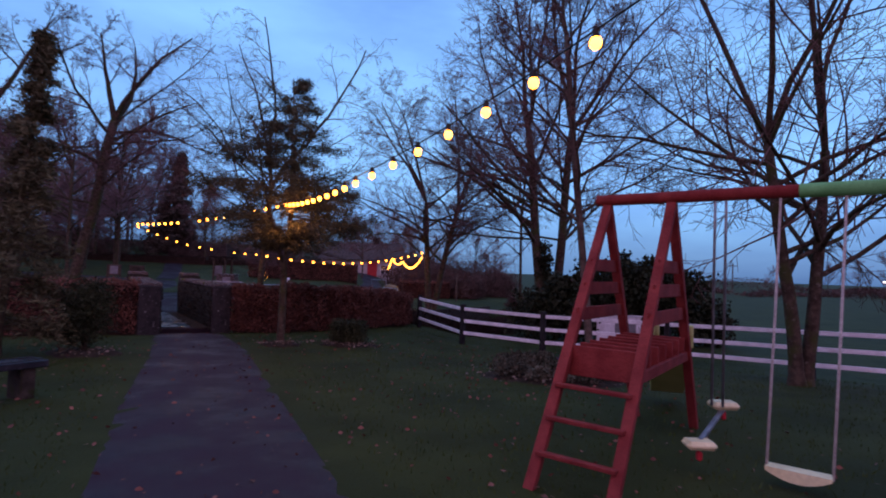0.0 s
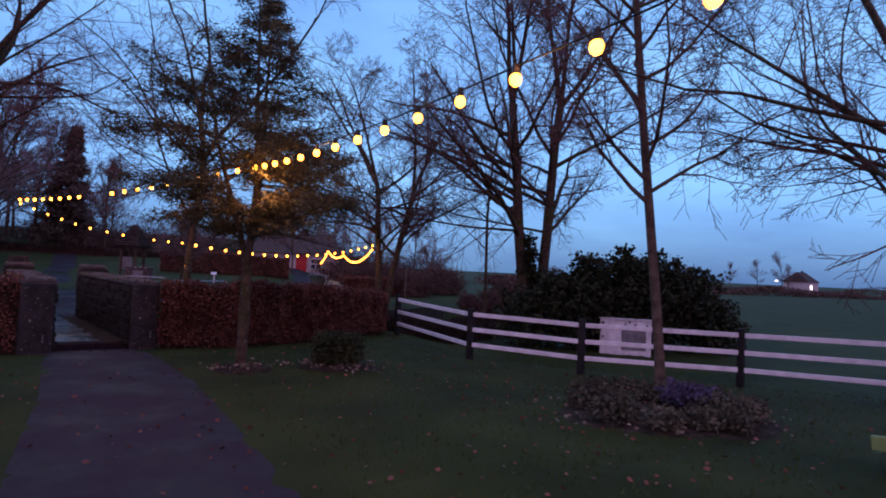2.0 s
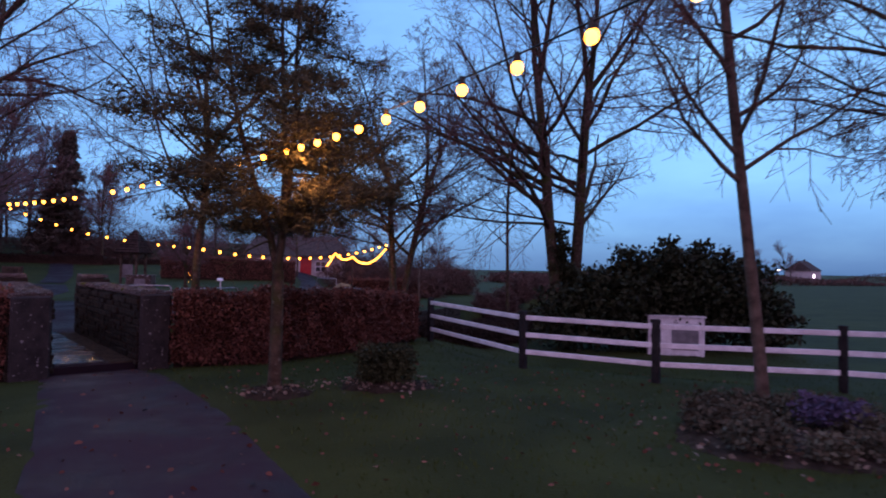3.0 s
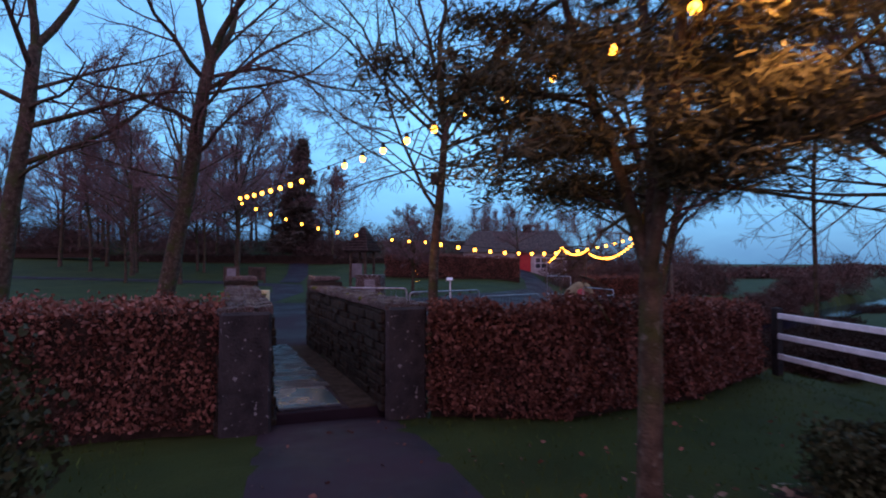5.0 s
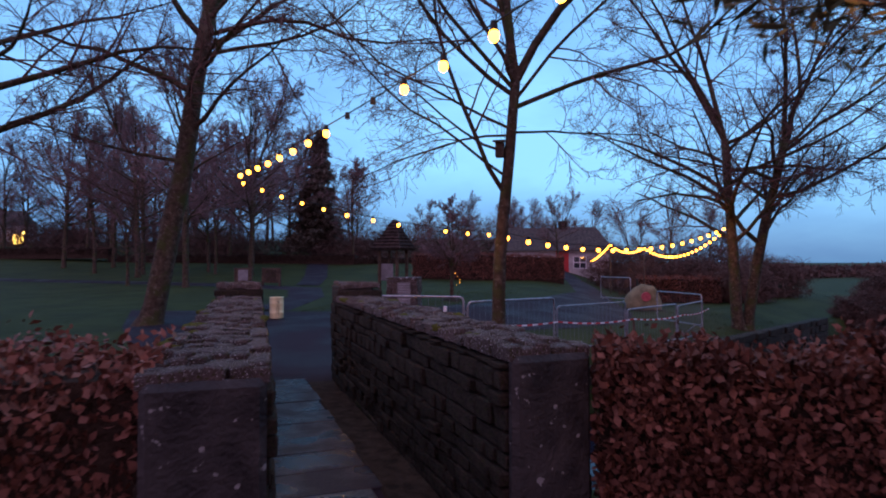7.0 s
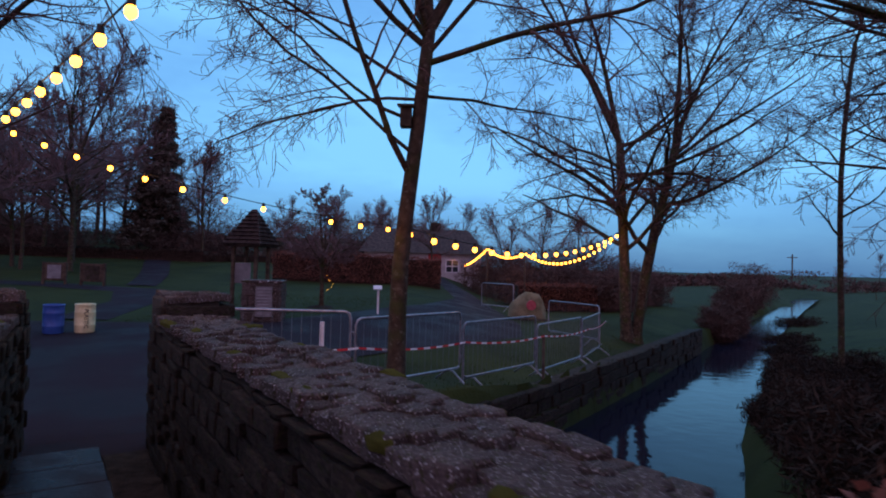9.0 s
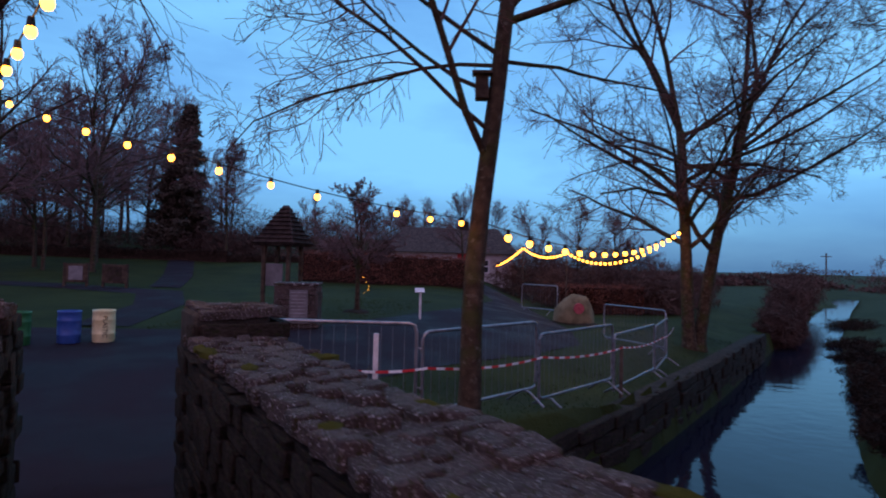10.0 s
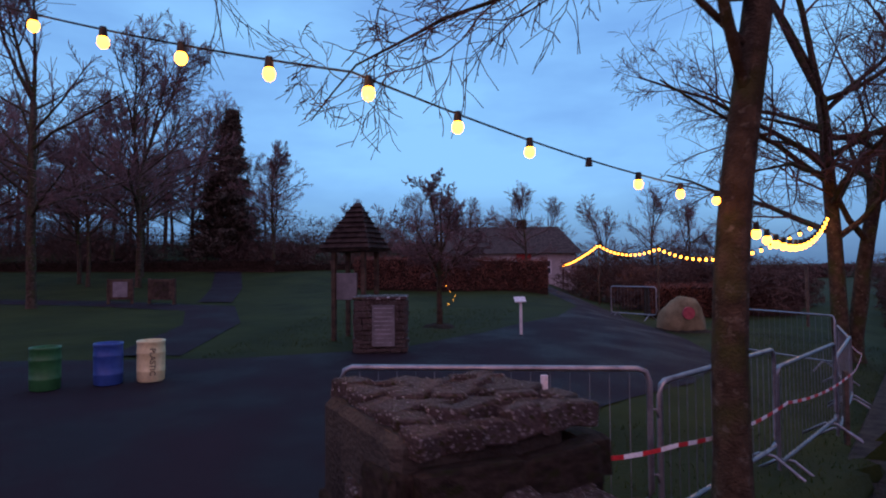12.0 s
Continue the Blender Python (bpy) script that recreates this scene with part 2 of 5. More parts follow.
# ---- building helpers ----
def mesh_np(name, verts, faces, smooth=False):
    me = bpy.data.meshes.new(name)
    me.from_pydata([tuple(v) for v in np.asarray(verts, float)], [], [tuple(int(i) for i in f) for f in faces])
    if smooth:
        me.polygons.foreach_set("use_smooth", [True] * len(me.polygons))
    me.update()
    return me


def to_mesh(name, bm, smooth=False):
    bmesh.ops.recalc_face_normals(bm, faces=bm.faces)
    me = bpy.data.meshes.new(name)
    bm.to_mesh(me)
    bm.free()
    if smooth:
        me.polygons.foreach_set("use_smooth", [True] * len(me.polygons))
    return me


def part(name, data, material, parent=None, label="", m=None):
    me = data if isinstance(data, bpy.types.Mesh) else to_mesh(name, data)
    if not me.materials:
        me.materials.append(material)
    ob = new(name, me)
    if parent is not None:
        ob.parent = parent
    if m is not None:
        ob.matrix_basis = m
    if label:
        ob["label"] = label
    return ob


def thing(name, x, y, z, label, category, group="", turn=0.0, kind=""):
    ob = new(name)
    ob.empty_display_size = 0.1
    ob.matrix_basis = pose(x, y, z, 0, 0, turn)
    return tagged(ob, label, category, group, kind)


def add_box(bm, c, s, rot=None, bevel=0.0, jit=0.0, rng=None):
    r = bmesh.ops.create_cube(bm, size=1.0)
    vs = r["verts"]
    for v in vs:
        v.co = Vector((v.co.x * s[0], v.co.y * s[1], v.co.z * s[2]))
        if jit:
            v.co += Vector([rng.uniform(-jit, jit) for _ in range(3)])
    if bevel:
        es = list({e for v in vs for e in v.link_edges})
        out = bmesh.ops.bevel(bm, geom=es, offset=bevel, segments=1, affect="EDGES", profile=0.6)
        vs = list({v for f in out["faces"] for v in f.verts} | {v for v in vs if v.is_valid})
    mm = Matrix.Translation(c) @ (rot if rot is not None else Matrix())
    for v in vs:
        v.co = mm @ v.co
    return bm


def box(c, s, rot=None, bevel=0.006, jit=0.0, rng=None):
    return add_box(bmesh.new(), c, s, rot, bevel, jit, rng)


def beam(a, b, w, h, bevel=0.006, up=(0, 0, 1)):
    """A squared timber from a to b."""
    a, b = Vector(a), Vector(b)
    d = b - a
    zax = d.normalized()
    xax = Vector(up).cross(zax)
    if xax.length < 1e-4:
        xax = Vector((1, 0, 0))
    xax.normalize()
    yax = zax.cross(xax)
    rot = Matrix((xax, yax, zax)).transposed().to_4x4()
    return box((a + b) / 2, (w, h, d.length), rot, bevel)


class Tubes:
    """Tapered round limbs gathered into one mesh."""

    def __init__(self):
        self.v, self.f = [], []

    def add(self, pts, rad, sides):
        base = len(self.v)
        up = Vector((0.31, 0.17, 0.93))
        n = len(pts)
        for i in range(n):
            d = pts[min(i + 1, n - 1)] - pts[max(i - 1, 0)]
            d.normalize()
            a = d.cross(up)
            if a.length < 1e-3:
                a = d.cross(Vector((1, 0, 0)))
            a.normalize()
            b = d.cross(a)
            for k in range(sides):
                t = 2 * math.pi * k / sides
                self.v.append(pts[i] + (a * math.cos(t) + b * math.sin(t)) * rad[i])
        for i in range(n - 1):
            for k in range(sides):
                k2 = (k + 1) % sides
                p, q = base + i * sides, base + (i + 1) * sides
                self.f.append((p + k, p + k2, q + k2, q + k))
        q = base + (n - 1) * sides
        self.f.append(tuple(q + k for k in range(sides)))

    def mesh(self, name):
        return mesh_np(name, self.v, self.f, True)


def tube(pts, r, sides=8):
    t = Tubes()
    t.add([Vector(p) for p in pts], [r] * len(pts), sides)
    return t.mesh("tube")


def leaf_mesh(name, pts, size, rng, flat=0.0, long=1.6):
    """Many small folded leaves, one round each place."""
    n = len(pts)
    pts = np.asarray(pts, float)
    d = rng.normal(size=(n, 3))
    d[:, 2] *= 1 - flat
    d /= np.linalg.norm(d, axis=1)[:, None]
    e = np.cross(d, rng.normal(size=(n, 3)))
    e /= np.linalg.norm(e, axis=1)[:, None] + 1e-9
    s = size * rng.uniform(0.6, 1.35, n)[:, None]
    v = np.stack([pts - d * s * long / 2, pts + e * s / 2, pts + d * s * long / 2, pts - e * s / 2 + np.cross(d, e) * s * 0.25], 1).reshape(-1, 3)
    me = bpy.data.meshes.new(name)
    me.vertices.add(4 * n)
    me.vertices.foreach_set("co", v.ravel())
    me.loops.add(4 * n)
    me.loops.foreach_set("vertex_index", np.arange(4 * n))
    me.polygons.add(n)
    me.polygons.foreach_set("loop_start", np.arange(n) * 4)
    me.update(calc_edges=True)
    return me


# ---- lie of the land ----
NEAR_BANK = [(-30, 4), (-18, 10.2), (-8.6, 15.4), (-6.0, 16.8), (-4.0, 18.8), (-3.0, 21.2), (-2.0, 23.5), (1.3, 29.9), (7.4, 40.6), (20.6, 61.2), (60, 121)]
FAR_BANK = [(-33, 7.5), (-21, 14), (-10.9, 18.6), (-9.3, 19.7), (-7.3, 21.6), (-5.6, 23.8), (-2.3, 28.8), (1.4, 34.6), (10.6, 49.6), (19.9, 63.8), (58, 122)]
WATER_Z = -1.1


def poly_d(px, py, line):
    """Distance to a broken line, and on which side of it (left positive)."""
    best, side = np.full(px.shape, 1e9), np.zeros(px.shape)
    for (ax, ay), (bx, by) in zip(line[:-1], line[1:]):
        dx, dy = bx - ax, by - ay
        t = np.clip(((px - ax) * dx + (py - ay) * dy) / (dx * dx + dy * dy), 0, 1)
        d = np.hypot(px - ax - t * dx, py - ay - t * dy)
        s = np.sign(dx * (py - ay) - dy * (px - ax))
        m = d < best
        best, side = np.where(m, d, best), np.where(m, s, side)
    return best, side


def sm(a, b, v):
    t = np.clip((v - a) / (b - a), 0, 1)
    return t * t * (3 - 2 * t)


def land(x, y):
    x, y = np.asarray(x, float), np.asarray(y, float)
    dn, sn = poly_d(x, y, NEAR_BANK)
    df, sf = poly_d(x, y, FAR_BANK)
    far_side = sf > 0
    hn = -0.16 * sm(3.0, 0.5, dn) - 0.33 * sm(15.9, 18.0, y + 0.58 * x) * sm(-2.0, 0.5, x) - 0.23 * sm(-2.5, 0.8, x) * sm(8, 14, y) - 0.45 * sm(4.2, 0.6, dn) * sm(19.5, 23, y)
    hf = 0.05 + 0.032 * np.clip(y - 20, 0, 30) * sm(0.5, 4.5, df) * sm(-4.2, -9.5, x) - 0.20 * sm(-7.0, -4.6, x) * sm(22.5, 29, y) + 3.2 * sm(44, 95, y - 0.35 * x) * sm(-2, -16, x) + 1.2 * sm(60, 130, y) * sm(10, -10, x) - (0.10 + 0.28 * sm(22.2, 24.6, y)) * sm(2.6, 0.3, df)
    h = np.where(far_side, hf, hn)
    inside = (sn > 0) & (sf < 0)
    cut = np.where(inside, np.minimum(sm(-0.1, 1.0, dn), sm(-0.05, 0.35, df)), 0.0)
    h = h * (1 - cut) + (-1.75) * cut
    h = h + 0.5 * sm(90, 400, np.hypot(x, y)) * 0.6
    return h


def ground_z(x, y):
    return float(land(np.array([x]), np.array([y]))[0])


def axis(lo, hi, step, far):
    core = list(np.arange(lo, hi + 1e-6, step))
    out, s, a = [], step, hi
    while a < far:
        s *= 1.22
        a += s
        out.append(a)
    left, s, a = [], step, lo
    while a > -far:
        s *= 1.22
        a -= s
        left.append(a)
    return np.array(left[::-1] + core + out)


gx, gy = axis(-22, 14, 0.22, 1500), axis(-3, 48, 0.22, 1500)
X, Y = np.meshgrid(gx, gy)
rng0 = np.random.default_rng(5)
Z = land(X, Y)
Z += rng0.normal(0, 0.008, Z.shape)
nx, ny = len(gx), len(gy)
idx = np.arange(nx * ny).reshape(ny, nx)
quads = np.stack([idx[:-1, :-1], idx[:-1, 1:], idx[1:, 1:], idx[1:, :-1]], -1).reshape(-1, 4)
gme = bpy.data.meshes.new("ground")
gme.vertices.add(nx * ny)
gme.vertices.foreach_set("co", np.stack([X, Y, Z], -1).ravel())
gme.loops.add(quads.size)
gme.loops.foreach_set("vertex_index", quads.ravel())
gme.polygons.add(len(quads))
gme.polygons.foreach_set("loop_start", np.arange(len(quads)) * 4)
gme.polygons.foreach_set("use_smooth", np.ones(len(quads), bool))
gme.update(calc_edges=True)
tagged(part("ground", gme, M_GRASS), "short dark green lawn and fields at dusk", "ground", kind="structure")

wv = [(x, y, WATER_Z) for x, y in NEAR_BANK] + [(x, y, WATER_Z) for x, y in FAR_BANK]
k = len(NEAR_BANK)
wf = [(i, i + 1, k + i + 1, k + i) for i in range(k - 1)]
tagged(part("water", mesh_np("water", wv, wf), M_WATER), "still dark river reflecting the dusk sky", "river", kind="structure")


def ribbon(name, left, right, lift, material, label, category, rows=6):
    """A paved strip between two edge lines, following the land."""
    def dense(line):
        out = []
        for a, b in zip(line[:-1], line[1:]):
            m = 10
            out += [(a[0] + (b[0] - a[0]) * i / m, a[1] + (b[1] - a[1]) * i / m) for i in range(m)]
        return out + [line[-1]]
    L, R = dense(left), dense(right)
    v, f = [], []
    for (ax, ay), (bx, by) in zip(L, R):
        for j in range(rows + 1):
            s = j / rows
            x, y = ax + (bx - ax) * s, ay + (by - ay) * s
            v.append((x, y, max(ground_z(x, y), -0.35) + lift + (0.0 if 0 < j < rows else -0.02)))
    for i in range(len(L) - 1):
        for j in range(rows):
            a = i * (rows + 1) + j
            f.append((a, a + 1, a + rows + 2, a + rows + 1))
    return tagged(part(name, mesh_np(name, v, f, True), material), label, category, kind="structure")


# bridge frame: u runs along it, n across it to the right
BU, BN = Vector((-0.574, 0.819, 0)), Vector((0.819, 0.574, 0))


def br(u, n, z=0.0):
    p = BU * u + BN * n
    return Vector((p.x, p.y, z))


BROT = Matrix((BN, BU, Vector((0, 0, 1)))).transposed().to_4x4()

ribbon("garden_path", [(-1.2, -4), (-1.9, 2.2), (-2.8, 4.4), (-4.0, 6.8), (-5.7, 10.6), tuple(br(16.3, 2.0)[:2])],
       [(1.3, -4), (0.4, 2.2), (-0.9, 4.6), (-2.4, 7.7), (-4.3, 11.6), tuple(br(16.3, 3.4)[:2])], 0.022, M_ASPH, "wet dark tarmac garden path", "path", 8)
ribbon("pavement", [tuple(br(21.4, 1.0)[:2]), (-16.5, 23.0), (-19, 26.0), (-13.4, 26.6), (-11.0, 27.6), (-9.4, 29.9), (-7.9, 33), (-6.9, 37.5), (-7.6, 44), (-9.5, 52)],
       [tuple(br(21.4, 4.0)[:2]), (-9.6, 21.6), (-9.2, 23.0), (-8.0, 24.6), (-6.6, 26.2), (-5.2, 29.0), (-4.9, 32.5), (-5.4, 37.5), (-6.1, 44), (-8.0, 52)], 0.03, M_YARD, "wet dark tarmac yard and drive", "pavement", 10)
ribbon("park_path", [(-40, 37.5), (-28, 37.4), (-23, 36.9), (-17.5, 35), (-15.4, 31), (-14.4, 26.8)], [(-40, 36.3), (-28, 36.0), (-22.6, 35.2), (-18.3, 33.6), (-16.6, 30.6), (-15.6, 26.6)], 0.03, M_YARD, "narrow wet tarmac path through the lawn", "path", 3)
ribbon("park_path", [(-19.4, 36.2), (-22, 42), (-27, 52), (-34, 66)], [(-18.2, 36.2), (-20.6, 42), (-25.4, 52), (-32, 66)], 0.034, M_YARD, "narrow wet tarmac path climbing the lawn", "path", 3)

# bridge deck, wet slab at its start
deck = thing("bridge_deck", 0, 0, 0, "wet stone footbridge deck between parapets", "bridge", kind="structure")
part("deck", box(br(18.9, 2.70, -0.20), (1.9, 5.6, 0.45), BROT, 0.01), M_YARD, deck)
part("threshold_slab", box(br(16.68, 2.50, 0.035), (0.68, 1.02, 0.05), BROT, 0.012), M_SLAB, deck, "puddled concrete slab")
rd = random.Random(61)
for i in range(9):
    part("flagstone", box(br(17.45 + i * 0.46, 2.53 + rd.uniform(-0.015, 0.015), 0.032 + rd.uniform(-0.004, 0.004)), (0.76 + rd.uniform(-0.03, 0.05), 0.452, 0.03), BROT @ pose(0, 0, 0, rd.uniform(-0.5, 0.5), rd.uniform(-0.5, 0.5), rd.uniform(-0.6, 0.6)), 0.008), M_WET, deck, "wet worn flagstone")
part("gutter", box(br(18.6, 3.10, 0.012), (0.40, 5.0, 0.06), BROT, 0.02), M_SOIL, deck, "dark wet soil strip along the parapet")
part("kerb", box(br(18.6, 3.275, 0.045), (0.07, 4.9, 0.09), BROT, 0.015), M_STONE, deck, "low stone kerb")


# ---- trees ----
def rand_perp(d, rng):
    a = Vector((rng.gauss(0, 1), rng.gauss(0, 1), rng.gauss(0, 1)))
    a -= d * a.dot(d)
    return a.normalized() if a.length > 1e-4 else Vector((1, 0, 0))


def run(p, d, length, r0, r1, segs, wander, rise, rng):
    pts, rad = [p.copy()], [r0]
    for i in range(segs):
        d = (d + rand_perp(d, rng) * rng.uniform(0, wander) + Vector((0, 0, rise))).normalized()
        p = p + d * (length / segs)
        pts.append(p.copy())
        rad.append(r0 + (r1 - r0) * (i + 1) / segs)
    return pts, rad, d


def branch(tr, tw, p, d, length, r, lvl, rng, o):
    segs = o.get("segs", (7, 6, 4, 2, 1))[lvl]
    pts, rad, _ = run(p, d, length, r, max(r * 0.25, o["tip"]), segs, o["wander"] * (0.5, 0.8, 1, 1.1, 1.1)[lvl], o["rise"][lvl], rng)
    (tr if lvl < 2 else tw).add(pts, rad, (8, 6, 4, 3, 3)[lvl])
    if lvl >= o["levels"]:
        return
    count = max(2, int(round(o["count"][lvl] * (0.8 + 0.4 * rng.random()))))
    for i in range(count):
        s = o["from"][lvl] + (1 - o["from"][lvl]) * (i + rng.random()) / count
        k = min(int(s * segs), segs - 1)
        fr = s * segs - k
        q = pts[k].lerp(pts[k + 1], fr)
        dd = (pts[k + 1] - pts[k]).normalized()
        a = radians(rng.uniform(*o["angle"]))
        nd = (dd * math.cos(a) + rand_perp(dd, rng) * math.sin(a)).normalized()
        ln = length * o["ratio"][lvl] * rng.uniform(0.7, 1.25) * (1.1 - 0.55 * s)
        rr = max(min((rad[k] + (rad[k + 1] - rad[k]) * fr) * 0.55, ln * 0.018), o["tip"])
        branch(tr, tw, q, nd, ln, rr, lvl + 1, rng, o)


STEM = {}


def bare_tree(name, x, y, z, height, r, seed, label, limbs=(), lean=(0, 0), fork=0.55, stems=1, bark=None, group="bare trees", **kw):
    """A leafless tree: trunk, a few given main limbs (height, azimuth, elevation, length), and branches down to twigs."""
    rng = random.Random(seed)
    o = dict(levels=4, tip=0.0045, wander=0.3, rise=(0.02, 0.03, 0.01, -0.03, -0.05), count=(9, 8, 8, 6), angle=(28, 62), ratio=(0.52, 0.48, 0.46, 0.5), **{"from": (0.35, 0.2, 0.15, 0.1)})
    o.update(kw)
    root = thing(name, x, y, z, label, "tree", group)
    tr, tw = Tubes(), Tubes()
    for s in range(stems):
        d = Vector((lean[0], lean[1], 1)).normalized()
        off = Vector((0, 0, 0))
        if stems > 1:
            az = 2 * math.pi * s / stems + 0.4
            d = (d + Vector((math.cos(az), math.sin(az), 0)) * 0.13).normalized()
            off = Vector((math.cos(az), math.sin(az), 0)) * r * 0.8
        # flared foot
        foot = [off + d * t for t in (-0.25, 0.0, 0.18, 0.5)]
        th = height * fork
        pts, rad, d2 = run(foot[-1], d, th - 0.5, r, r * 0.68, 7, 0.07, 0.015, rng)
        tr.add(foot[:-1] + pts, [r * 1.9, r * 1.45, r * 1.12] + rad, 12)
        if not limbs or o.get("free"):
            for i in range(o.get("free", o["count"][0])):
                sft = o["from"][0] + (1 - o["from"][0]) * (i + rng.random()) / o["count"][0]
                k = min(int(sft * 7), 6)
                q = pts[k].lerp(pts[k + 1], sft * 7 - k)
                az, el = rng.uniform(0, 6.28), radians(rng.uniform(15, 50))
                nd = Vector((math.cos(az) * math.cos(el), math.sin(az) * math.cos(el), math.sin(el)))
                ln = height * o.get("limb", 0.36) * rng.uniform(0.75, 1.2)
                branch(tr, tw, q, nd, ln, min(rad[k] * 0.5, ln * 0.018), 1, rng, o)
        for hh, az, el, ln, lr in limbs:
            sft = min(max((hh - 0.5) / (th - 0.5), 0), 0.999)
            k = min(int(sft * 7), 6)
            q = pts[k].lerp(pts[k + 1], sft * 7 - k)
            az, el = radians(az), radians(el)
            nd = Vector((math.cos(az) * math.cos(el), math.sin(az) * math.cos(el), math.sin(el)))
            branch(tr, tw, q, nd, ln, lr, 1, rng, o)
        # leaders from the top of the trunk
        for i in range(o.get("leaders", 3)):
            nd = (d2 + rand_perp(d2, rng) * rng.uniform(0.15, 0.5)).normalized()
            branch(tr, tw, pts[-1], nd, height * (1 - fork) * rng.uniform(0.8, 1.1), r * 0.5, 0 if i == 0 else 1, rng, o)
    part("trunk", tr.mesh("trunk"), bark or M_BARK, root)
    part("crown", tw.mesh("crown"), o.get("twig", M_TWIG), root, "bare crown of fine twigs")
    STEM[seed] = pts
    return root


# ---- masonry ----
def stone_mesh(seed):
    rng = random.Random(seed)
    bm = box((0, 0, 0), (1, 1, 1), None, 0.09, 0.06, rng)
    return to_mesh("stone", bm)


STONES = [stone_mesh(i) for i in range(7)]


def lay(parent, o, ax, up, out, length, height, course, avg, depth, rng, material, name="stone", limit=400):
    """Courses of uneven stones on a face: o a corner, ax along, up, out the face's normal."""
    made, zz = 0, 0.0
    while zz < height - 0.03:
        ch = min(course * rng.uniform(0.75, 1.3), height - zz)
        s = -rng.uniform(0, avg * 0.4)
        while s < length - 0.02 and made < limit:
            w = avg * rng.uniform(0.6, 1.6)
            a, b = max(s, 0), min(s + w, length)
            if b - a > 0.04:
                dp = depth * rng.uniform(0.7, 1.2)
                c = o + ax * ((a + b) / 2) + up * (zz + ch / 2) + out * (dp * 0.5 - depth * 0.45)
                m = Matrix((ax, out, up)).transposed().to_4x4()
                me = rng.choice(STONES if material is M_STONE else CAPS)
                part(name, me, material, parent, m=Matrix.Translation(c) @ m @ pose(0, 0, 0, rng.uniform(-3, 3), rng.uniform(-4, 4), rng.uniform(-3, 3)) @ Matrix.Diagonal((b - a - 0.012, dp, ch - 0.012, 1)))
                made += 1
            s += w
        zz += ch
    return made


CAPS = [me.copy() for me in STONES]
for me in STONES:
    me.materials.append(M_STONE)
for me in CAPS:
    me.materials.append(M_CAP)


def hedge(name, line, width, heights, label, seed, leaves, size=0.032, leaf=None):
    """A clipped beech hedge along a line of foot points (front edge)."""
    rng = np.random.default_rng(seed)
    root = thing(name, line[0][0], line[0][1], 0, label, "hedge", "beech hedges")
    o = Vector((line[0][0], line[0][1], 0))
    bm = bmesh.new()
    pts, segs = [], []
    for i, ((ax, ay), (bx, by)) in enumerate(zip(line[:-1], line[1:])):
        d = Vector((bx - ax, by - ay, 0))
        L = d.length
        d.normalize()
        nrm = Vector((-d.y, d.x, 0))
        h0, h1 = heights[i], heights[i + 1]
        segs.append((Vector((ax, ay, 0)), d, nrm, L, h0, h1))
        g = ground_z(ax, ay)
        q = []
        for s, h in ((0, h0), (L, h1)):
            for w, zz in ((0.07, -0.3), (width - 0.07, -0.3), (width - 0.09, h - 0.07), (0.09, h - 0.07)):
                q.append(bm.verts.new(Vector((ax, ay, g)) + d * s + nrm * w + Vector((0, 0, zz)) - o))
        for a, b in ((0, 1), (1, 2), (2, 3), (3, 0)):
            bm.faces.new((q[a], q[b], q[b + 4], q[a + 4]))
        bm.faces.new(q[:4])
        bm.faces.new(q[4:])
    # Solid box filling the hedge, much darker than the leaves.
    part("hedge_core", bm, M_HEDGE, root, "dark solid hedge core")
    tot = sum(s[3] for s in segs)
    for a, d, nrm, L, h0, h1 in segs:
        n = int(leaves * L / tot)
        g = ground_z(a.x, a.y)
        s = rng.uniform(-0.03, L + 0.03, n)
        h = h0 + (h1 - h0) * s / L
        face = rng.random(n)
        w = np.where(face < 0.55, rng.normal(0.03, 0.045, n), np.where(face < 0.82, rng.uniform(0, width, n), rng.normal(width - 0.03, 0.05, n)))
        zz = np.where((face >= 0.55) & (face < 0.82), h + rng.normal(-0.02, 0.05, n), rng.uniform(0.05, 1.0, n) * h)
        lump = 0.035 * np.sin(s * 5.1) + 0.03 * np.sin(s * 11.7 + zz * 6)
        w = w - lump * (w < width / 2)
        zz = zz + lump * 0.8
        pts.append(np.stack([a.x + d.x * s + nrm.x * w - o.x, a.y + d.y * s + nrm.y * w - o.y, g + zz], 1))
    part("leaves", leaf_mesh("leaves", np.concatenate(pts), size, rng), leaf or M_BEECH, root, "dry winter leaves")
    return root


